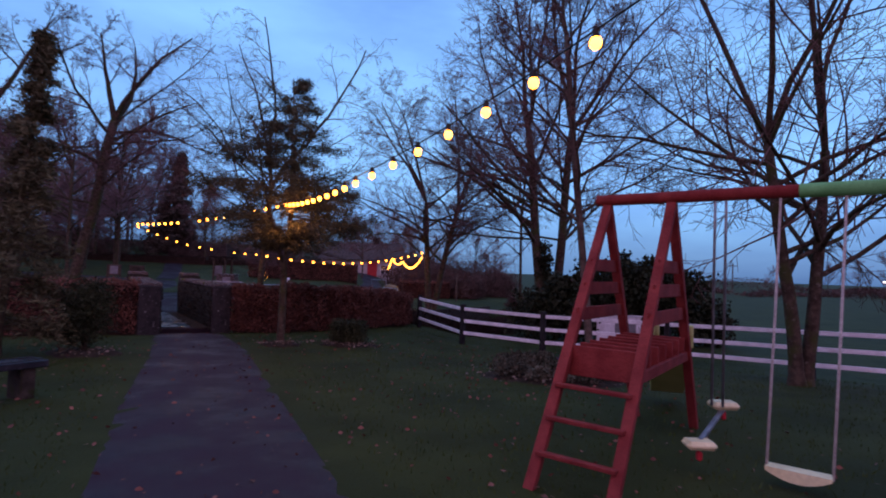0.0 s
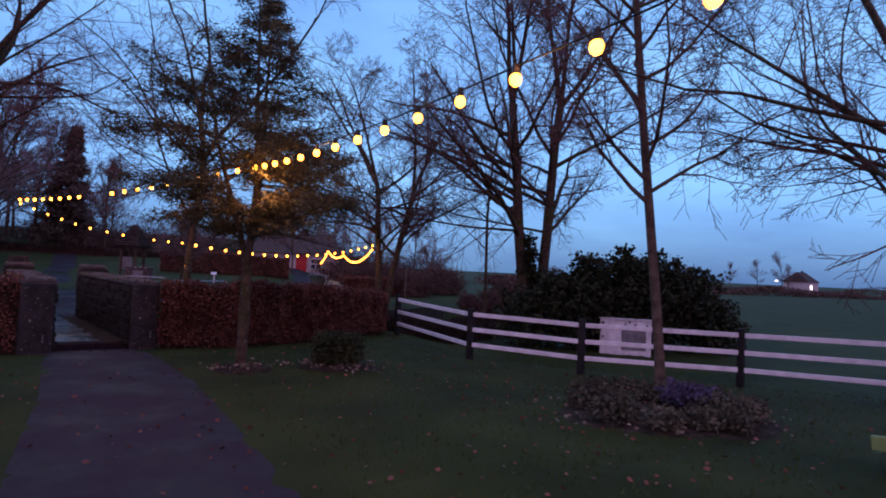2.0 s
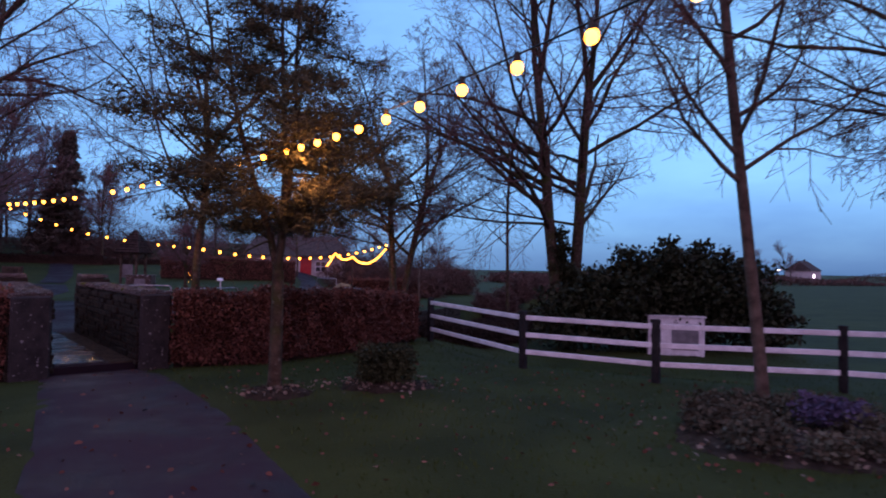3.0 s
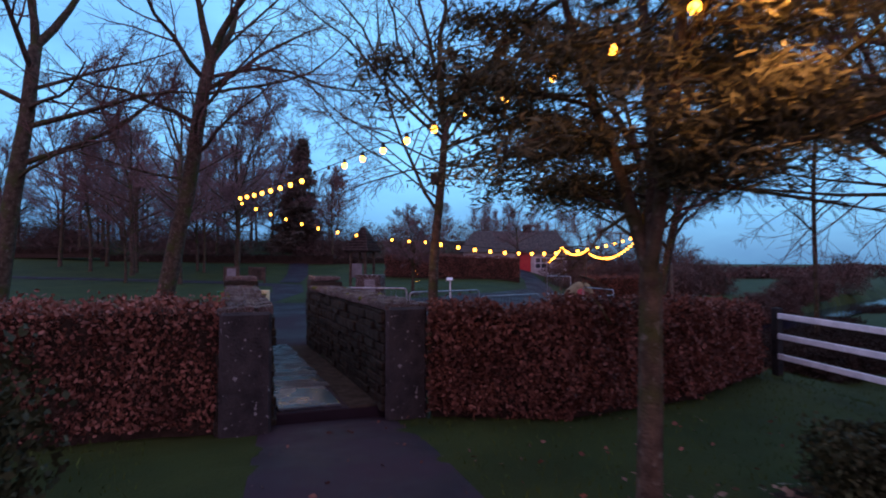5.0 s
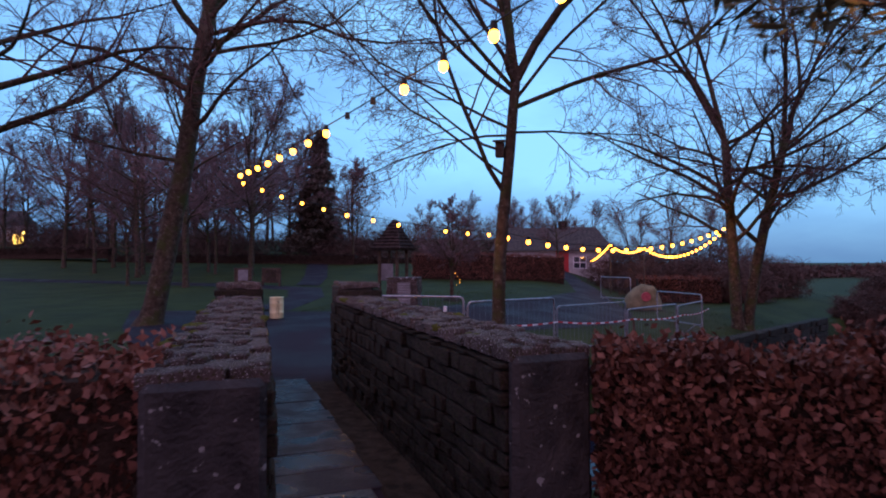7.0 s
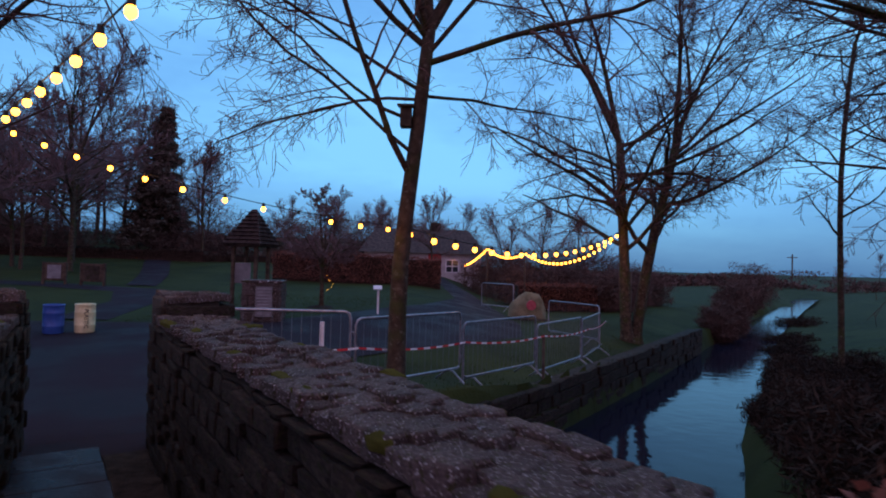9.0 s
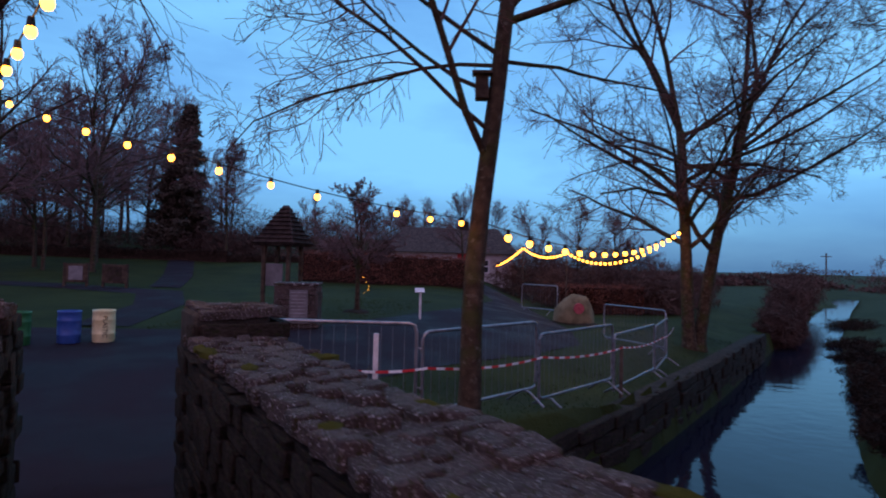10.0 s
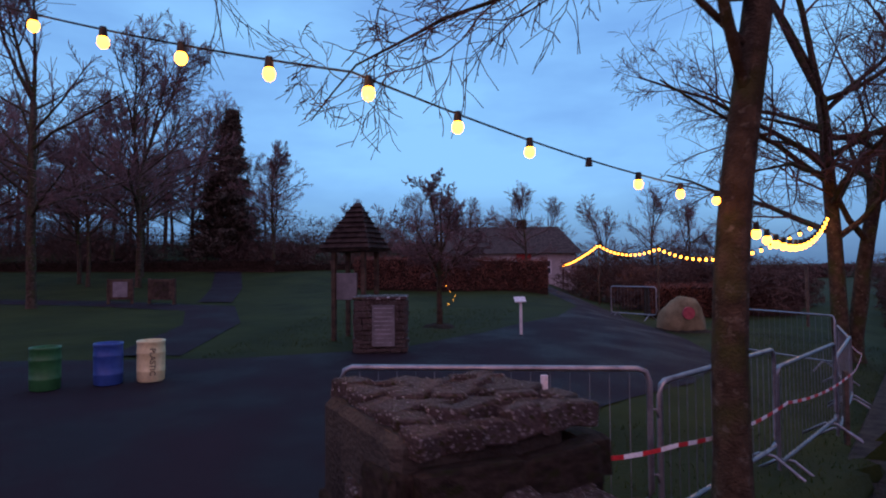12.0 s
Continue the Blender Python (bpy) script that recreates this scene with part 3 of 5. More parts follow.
def shrub(name, x, y, z, blobs, n, size, material, label, seed, category="shrub", group="", stemr=0.03, long=1.6):
    """Leaf clumps round a few short stems, uneven in outline."""
    rng = np.random.default_rng(seed)
    root = thing(name, x, y, z, label, category, group)
    t = Tubes()
    pts = []
    tot = sum(b[3] * b[4] for b in blobs)
    for bx, by, bz, rx, rz in blobs:
        t.add([Vector((bx * 0.2, by * 0.2, -0.1)), Vector((bx * 0.6, by * 0.6, bz * 0.5)), Vector((bx, by, bz + rz * 0.5))], [stemr, stemr * 0.7, stemr * 0.3], 5)
        m = int(n * rx * rz / tot)
        d = rng.normal(size=(m, 3))
        d /= np.linalg.norm(d, axis=1)[:, None]
        lump = 1 + 0.22 * np.sin(d[:, 0] * 7 + bx * 3) * np.sin(d[:, 1] * 6 + 1) + 0.16 * np.sin(d[:, 2] * 11 + by)
        rr = (rng.random(m) ** 0.35) * lump
        pts.append(np.stack([bx + d[:, 0] * rr * rx, by + d[:, 1] * rr * rx, np.maximum(bz + d[:, 2] * rr * rz, 0.01)], 1))
    part("stem", t.mesh("stem"), M_BARK, root)
    part("foliage", leaf_mesh("foliage", np.concatenate(pts), size, rng, 0.0, long), material, root)
    return root


# parapets of the bridge
def parapet(name, n0, n1, u0, u1, top, pier_u, pier_top, seed, inner):
    root = thing(name, *br(u0, n0), "old rubble stone bridge parapet with rough moss-grown coping", "parapet", "bridge parapets", kind="structure")
    inv = root.matrix_basis.inverted()
    rng = random.Random(seed)
    part("core", box(inv @ br((u0 + u1) / 2, (n0 + n1) / 2, (top - 0.9) / 2), (n1 - n0 - 0.08, u1 - u0 - 0.06, top + 0.9 - 0.08), BROT, 0.02), M_MORTAR, root)
    part("pier_core", box(inv @ br(pier_u, (n0 + n1) / 2, (pier_top - 0.6) / 2), (n1 - n0 + 0.02, 0.50, pier_top + 0.6 - 0.06), BROT, 0.02), M_MORTAR, root)
    L = u1 - u0
    z0 = inv @ br(u0, n0, -0.02)
    z1 = inv @ br(u0, n1, -0.02)
    up = Vector((0, 0, 1))
    fin, fout = (z0, -BN) if inner < 0 else (z1, BN)
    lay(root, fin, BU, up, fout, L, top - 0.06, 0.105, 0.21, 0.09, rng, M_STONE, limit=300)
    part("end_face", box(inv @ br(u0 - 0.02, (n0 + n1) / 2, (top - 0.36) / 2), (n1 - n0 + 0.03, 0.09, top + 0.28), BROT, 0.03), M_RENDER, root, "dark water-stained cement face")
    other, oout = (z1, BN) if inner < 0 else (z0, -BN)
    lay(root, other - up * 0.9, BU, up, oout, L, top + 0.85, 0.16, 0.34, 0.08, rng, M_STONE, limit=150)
    # rough coping laid on top
    c0 = inv @ br(u0 - 0.03, n0 - 0.03, top - 0.07)
    for k in range(6):
        w = (n1 - n0 + 0.06) / 6
        s = 0.0
        while s < L:
            a = rng.uniform(0.07, 0.18)
            hh = rng.uniform(0.05, 0.095)
            c = c0 + BU * (s + a / 2) + BN * (w * (k + 0.5)) + up * (hh / 2)
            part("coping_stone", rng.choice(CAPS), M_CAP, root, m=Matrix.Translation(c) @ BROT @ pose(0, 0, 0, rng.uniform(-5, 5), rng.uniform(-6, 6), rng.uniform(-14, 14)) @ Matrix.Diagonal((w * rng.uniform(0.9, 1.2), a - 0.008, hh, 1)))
            s += a
    # pier faces and its cap
    shift = 0.06 if inner < 0 else 0.0
    pu0, pu1, pn0, pn1 = pier_u - 0.27, pier_u + 0.27, n0 - 0.03 + shift, n1 + 0.03 + shift
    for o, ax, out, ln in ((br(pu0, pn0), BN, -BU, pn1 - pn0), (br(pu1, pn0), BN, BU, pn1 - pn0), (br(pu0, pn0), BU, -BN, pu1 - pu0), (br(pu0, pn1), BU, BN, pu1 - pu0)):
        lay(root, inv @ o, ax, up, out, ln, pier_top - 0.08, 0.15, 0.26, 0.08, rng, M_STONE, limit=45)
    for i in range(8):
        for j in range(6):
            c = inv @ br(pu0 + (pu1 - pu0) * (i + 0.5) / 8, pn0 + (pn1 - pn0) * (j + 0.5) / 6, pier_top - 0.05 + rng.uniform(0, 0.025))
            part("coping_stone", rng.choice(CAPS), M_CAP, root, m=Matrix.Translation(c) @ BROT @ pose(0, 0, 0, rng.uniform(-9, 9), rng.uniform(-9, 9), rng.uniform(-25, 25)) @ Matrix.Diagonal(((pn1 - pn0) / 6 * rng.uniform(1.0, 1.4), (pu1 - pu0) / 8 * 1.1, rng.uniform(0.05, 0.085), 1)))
    # moss cushions
    for i in range(int(L * 3)):
        c = inv @ br(u0 + rng.uniform(0.5, L), rng.choice((n0, n1)) + rng.uniform(-0.05, 0.05), top - 0.01)
        bm = bmesh.new()
        bmesh.ops.create_icosphere(bm, subdivisions=1, radius=1.0)
        for v in bm.verts:
            v.co *= rng.uniform(0.8, 1.2)
        part("moss_cushion", bm, M_MOSS, root, m=Matrix.Translation(c) @ BROT @ Matrix.Diagonal((rng.uniform(0.03, 0.07), rng.uniform(0.05, 0.13), 0.03, 1)))
    return root


hedge("beech_hedge", [(-1.75, 19.6), (-1.85, 18.3), (-3.0, 16.4), (-4.5, 15.12), (-6.03, 15.12)][::-1], 0.48, [1.2, 1.2, 1.12, 0.98, 0.88], "clipped beech hedge with russet winter leaves", 3, 62000)
hedge("beech_hedge", [(-17.5, 8.2), (-13.0, 10.95), (-7.86, 13.98)], 0.8, [1.3, 1.27, 1.25], "clipped beech hedge with dry brown leaves", 4, 52000)

# ---- fence ----
FP = [(-1.42, 18.9), (-0.02, 15.55), (1.92, 14.32), (4.6, 13.5), (6.75, 11.7), (8.9, 9.9), (11.0, 8.1), (13.1, 6.3)]
fence = thing("fence", FP[0][0], FP[0][1], 0, "white three-rail fence on black timber posts", "fence")
fo = Vector((FP[0][0], FP[0][1], 0))
for i, (x, y) in enumerate(FP):
    g = ground_z(x, y)
    bm = box((0, 0, 0.37), (0.12, 0.12, 1.36), None, 0.012)
    part("post", bm, M_BLACK, fence, "black timber post", m=Matrix.Translation(Vector((x, y, g)) - fo) @ pose(0, 0, 0, 0, 0, 35 + i * 2))
for (ax, ay), (bx, by) in zip(FP[:-1], FP[1:]):
    ga, gb = ground_z(ax, ay), ground_z(bx, by)
    d = Vector((bx - ax, by - ay, 0)).normalized()
    side = Vector((d.y, -d.x, 0)) * 0.03
    for zz in (0.31, 0.62, 0.93):
        a, b = Vector((ax, ay, ga + zz)) + d * 0.06 - fo, Vector((bx, by, gb + zz)) - d * 0.06 - fo
        part("rail", beam(a + side, b + side, 0.035, 0.085), M_WHITE, fence, "white painted rail")

# ---- swing set ----
sw = thing("swing_set", 1.55, 6.53, 0, "red timber climbing frame with ladder, slide and swings", "swing set")
so = Vector((1.55, 6.53, 0))
TL, TR = Vector((1.55, 6.53, 2.5)) - so, Vector((2.10, 6.11, 2.5)) - so
FLb, FRb = Vector((0.54, 4.78, 0)) - so, Vector((1.09, 4.36, 0)) - so
BLb, BRb = Vector((2.2, 7.5, 0)) - so, Vector((2.75, 7.08, 0)) - so
for a, b in ((TL, FLb), (TR, FRb), (TL, BLb), (TR, BRb)):
    part("leg", beam(b - Vector((0, 0, 0.1)), a, 0.095, 0.07), M_RED, sw)
bd = Vector((0.795, -0.607, 0.0))
btop = TL + Vector((0, 0, 0.06)) - bd * 0.12
part("crossbeam", tube([btop, btop + bd * 1.95], 0.062, 14), M_RED, sw)
part("crossbeam", tube([btop + bd * 1.95, btop + bd * 2.6], 0.066, 14), M_GREEN, sw, "green painted length of the beam")
part("crossbeam", tube([btop + bd * 2.6, btop + bd * 4.4], 0.062, 14), M_RED, sw)
for s in (-1, 1):
    e = btop + bd * 4.3
    part("leg", beam(Vector((e.x + 0.67 * s, e.y + 0.87 * s, -0.1)), e, 0.09, 0.07), M_RED, sw)
for t in (0.10, 0.20, 0.30):
    part("rung", beam(FLb.lerp(TL, t), FRb.lerp(TR, t), 0.07, 0.035), M_RED, sw)
D = 0.94
f0, f1 = FLb.lerp(TL, D / 2.5), FRb.lerp(TR, D / 2.5)
b0, b1 = BLb.lerp(TL, D / 2.5), BRb.lerp(TR, D / 2.5)
for i in range(7):
    t = (i + 0.5) / 7
    part("deck_board", beam(f0.lerp(b0, t), f1.lerp(b1, t), 0.03, (b0 - f0).length / 7 - 0.008), M_RED, sw)
part("deck_bearer", beam(f0 - Vector((0, 0, 0.07)), b0 - Vector((0, 0, 0.07)), 0.04, 0.1), M_RED, sw)
part("deck_bearer", beam(f1 - Vector((0, 0, 0.07)), b1 - Vector((0, 0, 0.07)), 0.04, 0.1), M_RED, sw)
for zz in (1.35, 1.6, 1.84):
    for A, F_, B in ((TL, FLb, BLb), (TR, FRb, BRb)):
        part("side_board", beam(F_.lerp(A, zz / 2.5), B.lerp(A, zz / 2.5), 0.022, 0.13), M_RED, sw)
part("brace", beam(FLb.lerp(TL, 0.40), FLb + Vector((0.42, 1.85, -0.05)), 0.035, 0.06), M_RED, sw, "sloping red outrigger")
# slide going down behind
sl0, slm = (b0 + b1) / 2 + Vector((0.16, -0.1, 0.02)), Vector((0.30, 1.0, 0)).normalized()
sw2 = Vector((slm.y, -slm.x, 0)) * 0.2
prof = [(0.0, 0.0), (0.25, -0.03), (0.9, -0.46), (1.4, -0.75), (1.75, -0.82)]
for off in (-1, 1):
    for (s0, h0), (s1, h1) in zip(prof[:-1], prof[1:]):
        part("slide_side", beam(sl0 + slm * s0 + sw2 * off + Vector((0, 0, h0 + 0.06)), sl0 + slm * s1 + sw2 * off + Vector((0, 0, h1 + 0.06)), 0.03, 0.14, 0.01), M_YPLAS, sw, "yellow-green plastic slide side")
bm = bmesh.new()
rows_ = [[bm.verts.new(sl0 + slm * s + sw2 * o_ + Vector((0, 0, h + dz))) for o_ in (-1, 1)] for dz in (0, -0.02) for s, h in prof]
n_ = len(prof)
for i in range(n_ - 1):
    bm.faces.new((rows_[i][0], rows_[i][1], rows_[i + 1][1], rows_[i + 1][0]))
    bm.faces.new((rows_[n_ + i][0], rows_[n_ + i][1], rows_[n_ + i + 1][1], rows_[n_ + i + 1][0]))
part("slide_chute", bm, M_YPLAS, sw, "yellow-green plastic chute")
# two handles at the top of the slide
for off in (-0.9, 0.9):
    p = sl0 + sw2 * off
    part("slide_handle", tube([p, p + Vector((0, 0, 0.12)), p + Vector((0, 0, 0.24)) - slm * 0.05], 0.035, 8), M_YPLAS, sw, "yellow-green plastic handle")


def swing_seat(s, w, zz, back):
    hang = btop + bd * s
    for k_ in (-1, 1):
        top_ = hang + bd * (w * k_ * 1.05)
        bot = hang + bd * (w * k_) + back + Vector((0, 0, zz - hang.z))
        mid_ = top_.lerp(bot, 0.5)
        part("rope", tube([top_, mid_ + Vector((0.004, 0, 0)), bot], 0.011, 6), M_ROPE, sw, "pale rope")
    c = hang + back + Vector((0, 0, zz - hang.z))
    bm2 = bmesh.new()
    for i_ in range(9):
        t_ = i_ / 8 * 2 - 1
        for sgn in (-1, 1):
            for th in (0, 0.03):
                bm2.verts.new(c + bd * (w * t_) + Vector((-bd.y, bd.x, 0)) * (0.075 * sgn) + Vector((0, 0, 0.07 * t_ * t_ - 0.07 + th)))
    bmesh.ops.convex_hull(bm2, input=bm2.verts)
    part("swing_seat", bm2, M_CREAM if back.length > 0.3 else M_YPLAS, sw, "pale yellow plastic swing seat")


swing_seat(2.05, 0.24, 0.14, Vector((-0.26, -0.30, 0)))
swing_seat(3.1, 0.24, 0.42, Vector((0, 0, 0)))
# glider with two facing seats
gl = btop + bd * 1.28
for k_ in (-1, 1):
    part("glider_bar", tube([gl + bd * 0.05 * k_, gl + bd * 0.05 * k_ + Vector((0, 0, -2.05))], 0.014, 6), M_STEEL, sw, "grey steel hanging bar")
for s_, zz in ((-0.48, 0.27), (0.28, 0.50)):
    c = gl + Vector((0.61, 0.79, 0)) * s_ + Vector((-0.06, -0.1, 0)) + Vector((0, 0, zz - gl.z))
    part("glider_seat", box(c, (0.26, 0.2, 0.075), None, 0.03), M_CREAM, sw, "cream plastic glider seat")
    part("glider_seat", box(c + Vector((0, 0, -0.1)), (0.05, 0.06, 0.09), None, 0.015), M_REDP, sw, "red plastic foot rest")
part("glider_frame", beam(gl + Vector((-0.34, -0.46, 0.29 - gl.z)), gl + Vector((0.11, 0.12, 0.46 - gl.z)), 0.04, 0.04), M_STEEL, sw, "grey steel frame")

# ---- trees near the camera ----
bare_tree("tree", 2.72, 12.75, ground_z(2.72, 12.75), 9.0, 0.085, 11, "slim bare young tree beside the white fence", bark=M_BARK2, lean=(-0.05, 0.02), fork=0.8, stems=1, leaders=2, count=(15, 8, 8, 6), limb=0.3, wander=0.4)
bare_tree("tree", 3.3, 23.3, -0.5, 14.5, 0.2, 12, "tall bare twin-stemmed tree with ivy behind the fence", stems=2, fork=0.55, count=(11, 8, 8, 7), angle=(30, 65), free=9,
          limbs=((4.6, 195, 32, 6.0, 0.07), (6.2, 215, 38, 6.2, 0.07), (5.4, 240, 22, 5.4, 0.06), (3.6, 180, 8, 4.6, 0.05)))
bare_tree("tree", 2.75, 29.2, ground_z(2.75, 29.2), 10.0, 0.075, 13, "slender straight bare sapling beyond the fence", fork=0.85, count=(12, 5, 5, 4), limb=0.2)
bare_tree("tree", 6.1, 10.9, ground_z(6.1, 10.9), 12.5, 0.12, 14, "dark bare tree leaning beside the fence", stems=2, lean=(0.02, 0.0), fork=0.35, count=(10, 8, 7, 6), angle=(30, 68), limb=0.4)
bare_tree("tree", -1.75, 31.6, ground_z(-1.75, 31.6), 11.6, 0.17, 15, "bare twin-stemmed alder on the river bank", stems=2, fork=0.5, count=(12, 8, 8, 6), limb=0.38, wander=0.4)
TREE_N = Vector((-7.66, 21.78, ground_z(-7.66, 21.78)))
nest_tree = bare_tree("tree", TREE_N.x, TREE_N.y, TREE_N.z, 11.2, 0.118, 16, "mossy bare tree with a nest box on the river bank", lean=(0.018, -0.01), fork=0.42, tip=0.0036, count=(7, 9, 7, 6), angle=(24, 62), wander=0.42, leaders=0, ratio=(0.5, 0.40, 0.48, 0.5), segs=(8, 9, 7, 5, 3), rise=(0.03, 0.02, -0.02, -0.06, -0.08), **{"from": (0.25, 0.16, 0.12, 0.1)},
                      limbs=((2.8, 212, 40, 5.4, 0.042), (4.72, 200, 76, 6.4, 0.075), (4.72, 22, 58, 6.2, 0.08), (4.72, 70, 78, 6.2, 0.065), (4.45, 186, 28, 4.6, 0.042), (4.25, 8, 12, 4.6, 0.042), (4.6, 255, 44, 5.0, 0.040), (4.65, 120, 52, 4.2, 0.042), (4.35, 325, 36, 4.2, 0.036), (4.55, 230, 34, 5.2, 0.038),
                             (3.1, 204, 26, 4.4, 0.026), (3.5, 190, 20, 4.2, 0.025), (3.9, 218, 16, 4.4, 0.026), (3.8, 176, 16, 3.8, 0.022), (3.85, 20, 8, 3.4, 0.024)))
bare_tree("tree", -16.1, 23.4, ground_z(-16.1, 23.4), 12.0, 0.25, 17, "large leaning mossy bare tree on the lawn", lean=(0.25, 0.06), fork=0.62, count=(9, 8, 7, 6), limbs=((4.6, 0, 12, 3.2, 0.07), (4.2, 100, 50, 4.0, 0.09), (5.5, 190, 25, 4.2, 0.08), (6.5, 20, 30, 4.0, 0.08), (6.8, 250, 35, 4.2, 0.08), (5.2, 300, 10, 3.6, 0.06), (6.0, 330, 25, 3.8, 0.06), (3.9, 215, 15, 3.4, 0.05), (6.9, 352, 14, 6.0, 0.06), (6.4, 12, 8, 5.4, 0.05), (7.2, 335, 20, 5.6, 0.05)), rise=(0.02, 0.02, -0.02, -0.07, -0.09), wander=0.45)
bare_tree("tree", -18.4, 20.4, ground_z(-18.4, 20.4), 12.0, 0.23, 18, "large bare tree at the lawn's edge", lean=(0.05, 0.05), fork=0.6, count=(9, 8, 7, 6), limbs=((4.0, 30, 30, 4.5, 0.08), (5.0, 10, 20, 4.6, 0.08), (5.6, 200, 30, 4.0, 0.08), (6.5, 300, 40, 4.0, 0.08), (5.5, 340, 12, 4.2, 0.06), (6.0, 50, 30, 4.0, 0.06), (3.6, 350, 25, 3.6, 0.05)))
bare_tree("tree", -10.6, 30.4, ground_z(-10.6, 30.4), 3.1, 0.06, 19, "small bare ornamental tree in a mulch ring", fork=0.5, count=(10, 8, 7, 5), limb=0.42, tip=0.006, twig=M_WTWIG)
bare_tree("tree", -27.5, 35.0, ground_z(-27.5, 35.0), 5.2, 0.08, 20, "small bare tree on the lawn", fork=0.4, count=(8, 6, 6, 4), limb=0.5)


# ---- conifers and shrubs ----
def cedar(name, x, y, z, height, radius, low, seed, label, n, material=None, droop=-0.02, leaf=0.06, long=3.0, thick=0.058):
    """Trunk, tiers of spreading limbs and sprays of needles along them."""
    rng, nr = random.Random(seed), np.random.default_rng(seed)
    root = thing(name, x, y, z, label, "tree", "evergreen trees")
    t = Tubes()
    pts, rad, _ = run(Vector((0, 0, -0.2)), Vector((0.02, 0.01, 1)), height, radius * thick, 0.012, 12, 0.05, 0.02, rng)
    rad[0] *= 1.5
    t.add(pts, rad, 10)
    spray = []
    m = int(height * 15)
    for i in range(m):
        s = low / height + (1 - low / height) * (i + rng.random()) / m
        k = min(int(s * 12), 11)
        q = pts[k].lerp(pts[k + 1], s * 12 - k)
        az = rng.uniform(0, 6.28)
        up_s = (s - low / height) / (1 - low / height)
        ln = radius * (1 - up_s * 0.96) * rng.uniform(0.55, 1.15)
        d = Vector((math.cos(az), math.sin(az), rng.uniform(0.0, 0.35)))
        bp, brd, _ = run(q, d.normalized(), ln, max(0.011, ln * 0.016), 0.004, 6, 0.2, droop, rng)
        t.add(bp, brd, 5)
        for j in range(2, 7):
            for _ in range(5):
                sd = (bp[j] - bp[j - 1]).normalized()
                side = (sd * 0.6 + rand_perp(sd, rng) * 0.8).normalized()
                side.z *= 0.4
                sp, sr, _ = run(bp[j], side, ln * rng.uniform(0.14, 0.3), 0.005, 0.003, 3, 0.2, -0.05, rng)
                t.add(sp, sr, 3)
                spray += sp[1:] + [sp[1].lerp(sp[2], 0.5), sp[2].lerp(sp[3], 0.5)]
    c = np.array([tuple(p) for p in spray])
    rep = max(1, n // len(c))
    c = np.repeat(c, rep, 0)
    c = c + nr.normal(0, 1, c.shape) * np.array([0.11, 0.11, 0.07]) * (radius / 1.6)
    part("trunk", t.mesh("trunk"), M_BARK, root)
    part("foliage", leaf_mesh("foliage", c, leaf, nr, 0.3, long), material or M_CEDAR, root, "dense dark needle sprays")
    return root


def forked_cedar(name, x, y, z, height, radius, low, seed, label, away):
    """A trunk that forks low into three stems, long level boughs all the way up and fine sprays along them; boughs over the path are cut short."""
    rng, nr = random.Random(seed), np.random.default_rng(seed)
    root = thing(name, x, y, z, label, "tree", "evergreen trees")
    t = Tubes()
    stem, rad, d = run(Vector((0, 0, -0.2)), Vector((0.02, 0.01, 1)), 1.75, 0.088, 0.074, 5, 0.05, 0.02, rng)
    rad[0] *= 1.6
    t.add(stem, rad, 10)
    spray = []
    for az0, tilt, top in ((2.5, 0.24, 0.72), (-0.5, 0.30, 0.80), (0.9, 0.07, 1.0)):
        d = Vector((math.cos(az0) * tilt, math.sin(az0) * tilt, 1)).normalized()
        ht = (height - 1.5) * top
        pts, prad, _ = run(stem[-1] - d * 0.1, d, ht, 0.052, 0.012, 10, 0.10, 0.05, rng)
        t.add(pts, prad, 8)
        m = int(ht * 9)
        for i in range(m):
            s = 0.12 + 0.87 * (i + rng.random()) / m
            k = min(int(s * 10), 9)
            q = pts[k].lerp(pts[k + 1], s * 10 - k)
            az = az0 + rng.uniform(-2.3, 2.3)
            frac = (q.z - low) / (height - low)
            ln = radius * min(1.0, 1.12 - 0.98 * max(frac, 0.0)) * rng.uniform(0.5, 1.1)
            if q.z < 2.6 and math.cos(az) * away[0] + math.sin(az) * away[1] > 0.2:
                ln *= 0.55
            d = Vector((math.cos(az), math.sin(az), rng.uniform(0.0, 0.6)))
            bp, brd, _ = run(q, d.normalized(), ln, max(0.011, ln * 0.015), 0.004, 6, 0.24, -0.035, rng)
            t.add(bp, brd, 5)
            for j in range(2, 7):
                for _ in range(4):
                    sd = (bp[j] - bp[j - 1]).normalized()
                    side = (sd * 0.6 + rand_perp(sd, rng) * 0.8).normalized()
                    side.z *= 0.45
                    sp, sr, _ = run(bp[j], side, ln * rng.uniform(0.13, 0.3), 0.005, 0.003, 3, 0.2, -0.06, rng)
                    t.add(sp, sr, 3)
                    spray += sp[1:] + [sp[1].lerp(sp[2], 0.5), sp[2].lerp(sp[3], 0.5)]
    c = np.array([tuple(p) for p in spray])
    c = c[c[:, 2] > low + 0.1]
    c = c[(c[:, 2] < 3.5) | (nr.random(len(c)) < 0.42)]
    c = c[nr.integers(0, len(c), 64000)]
    c = c + nr.normal(0, 1, c.shape) * np.array([0.075, 0.075, 0.045])
    part("trunk", t.mesh("trunk"), M_BARK, root)
    part("foliage", leaf_mesh("foliage", c, 0.015, nr, 0.3, 6.0), M_CEDAR, root, "airy dark needle sprays")


forked_cedar("cedar", -3.98, 12.75, 0.0, 6.2, 1.95, 1.95, 41, "spreading dark cedar forking low above a mulch ring", (-0.5, -0.86))


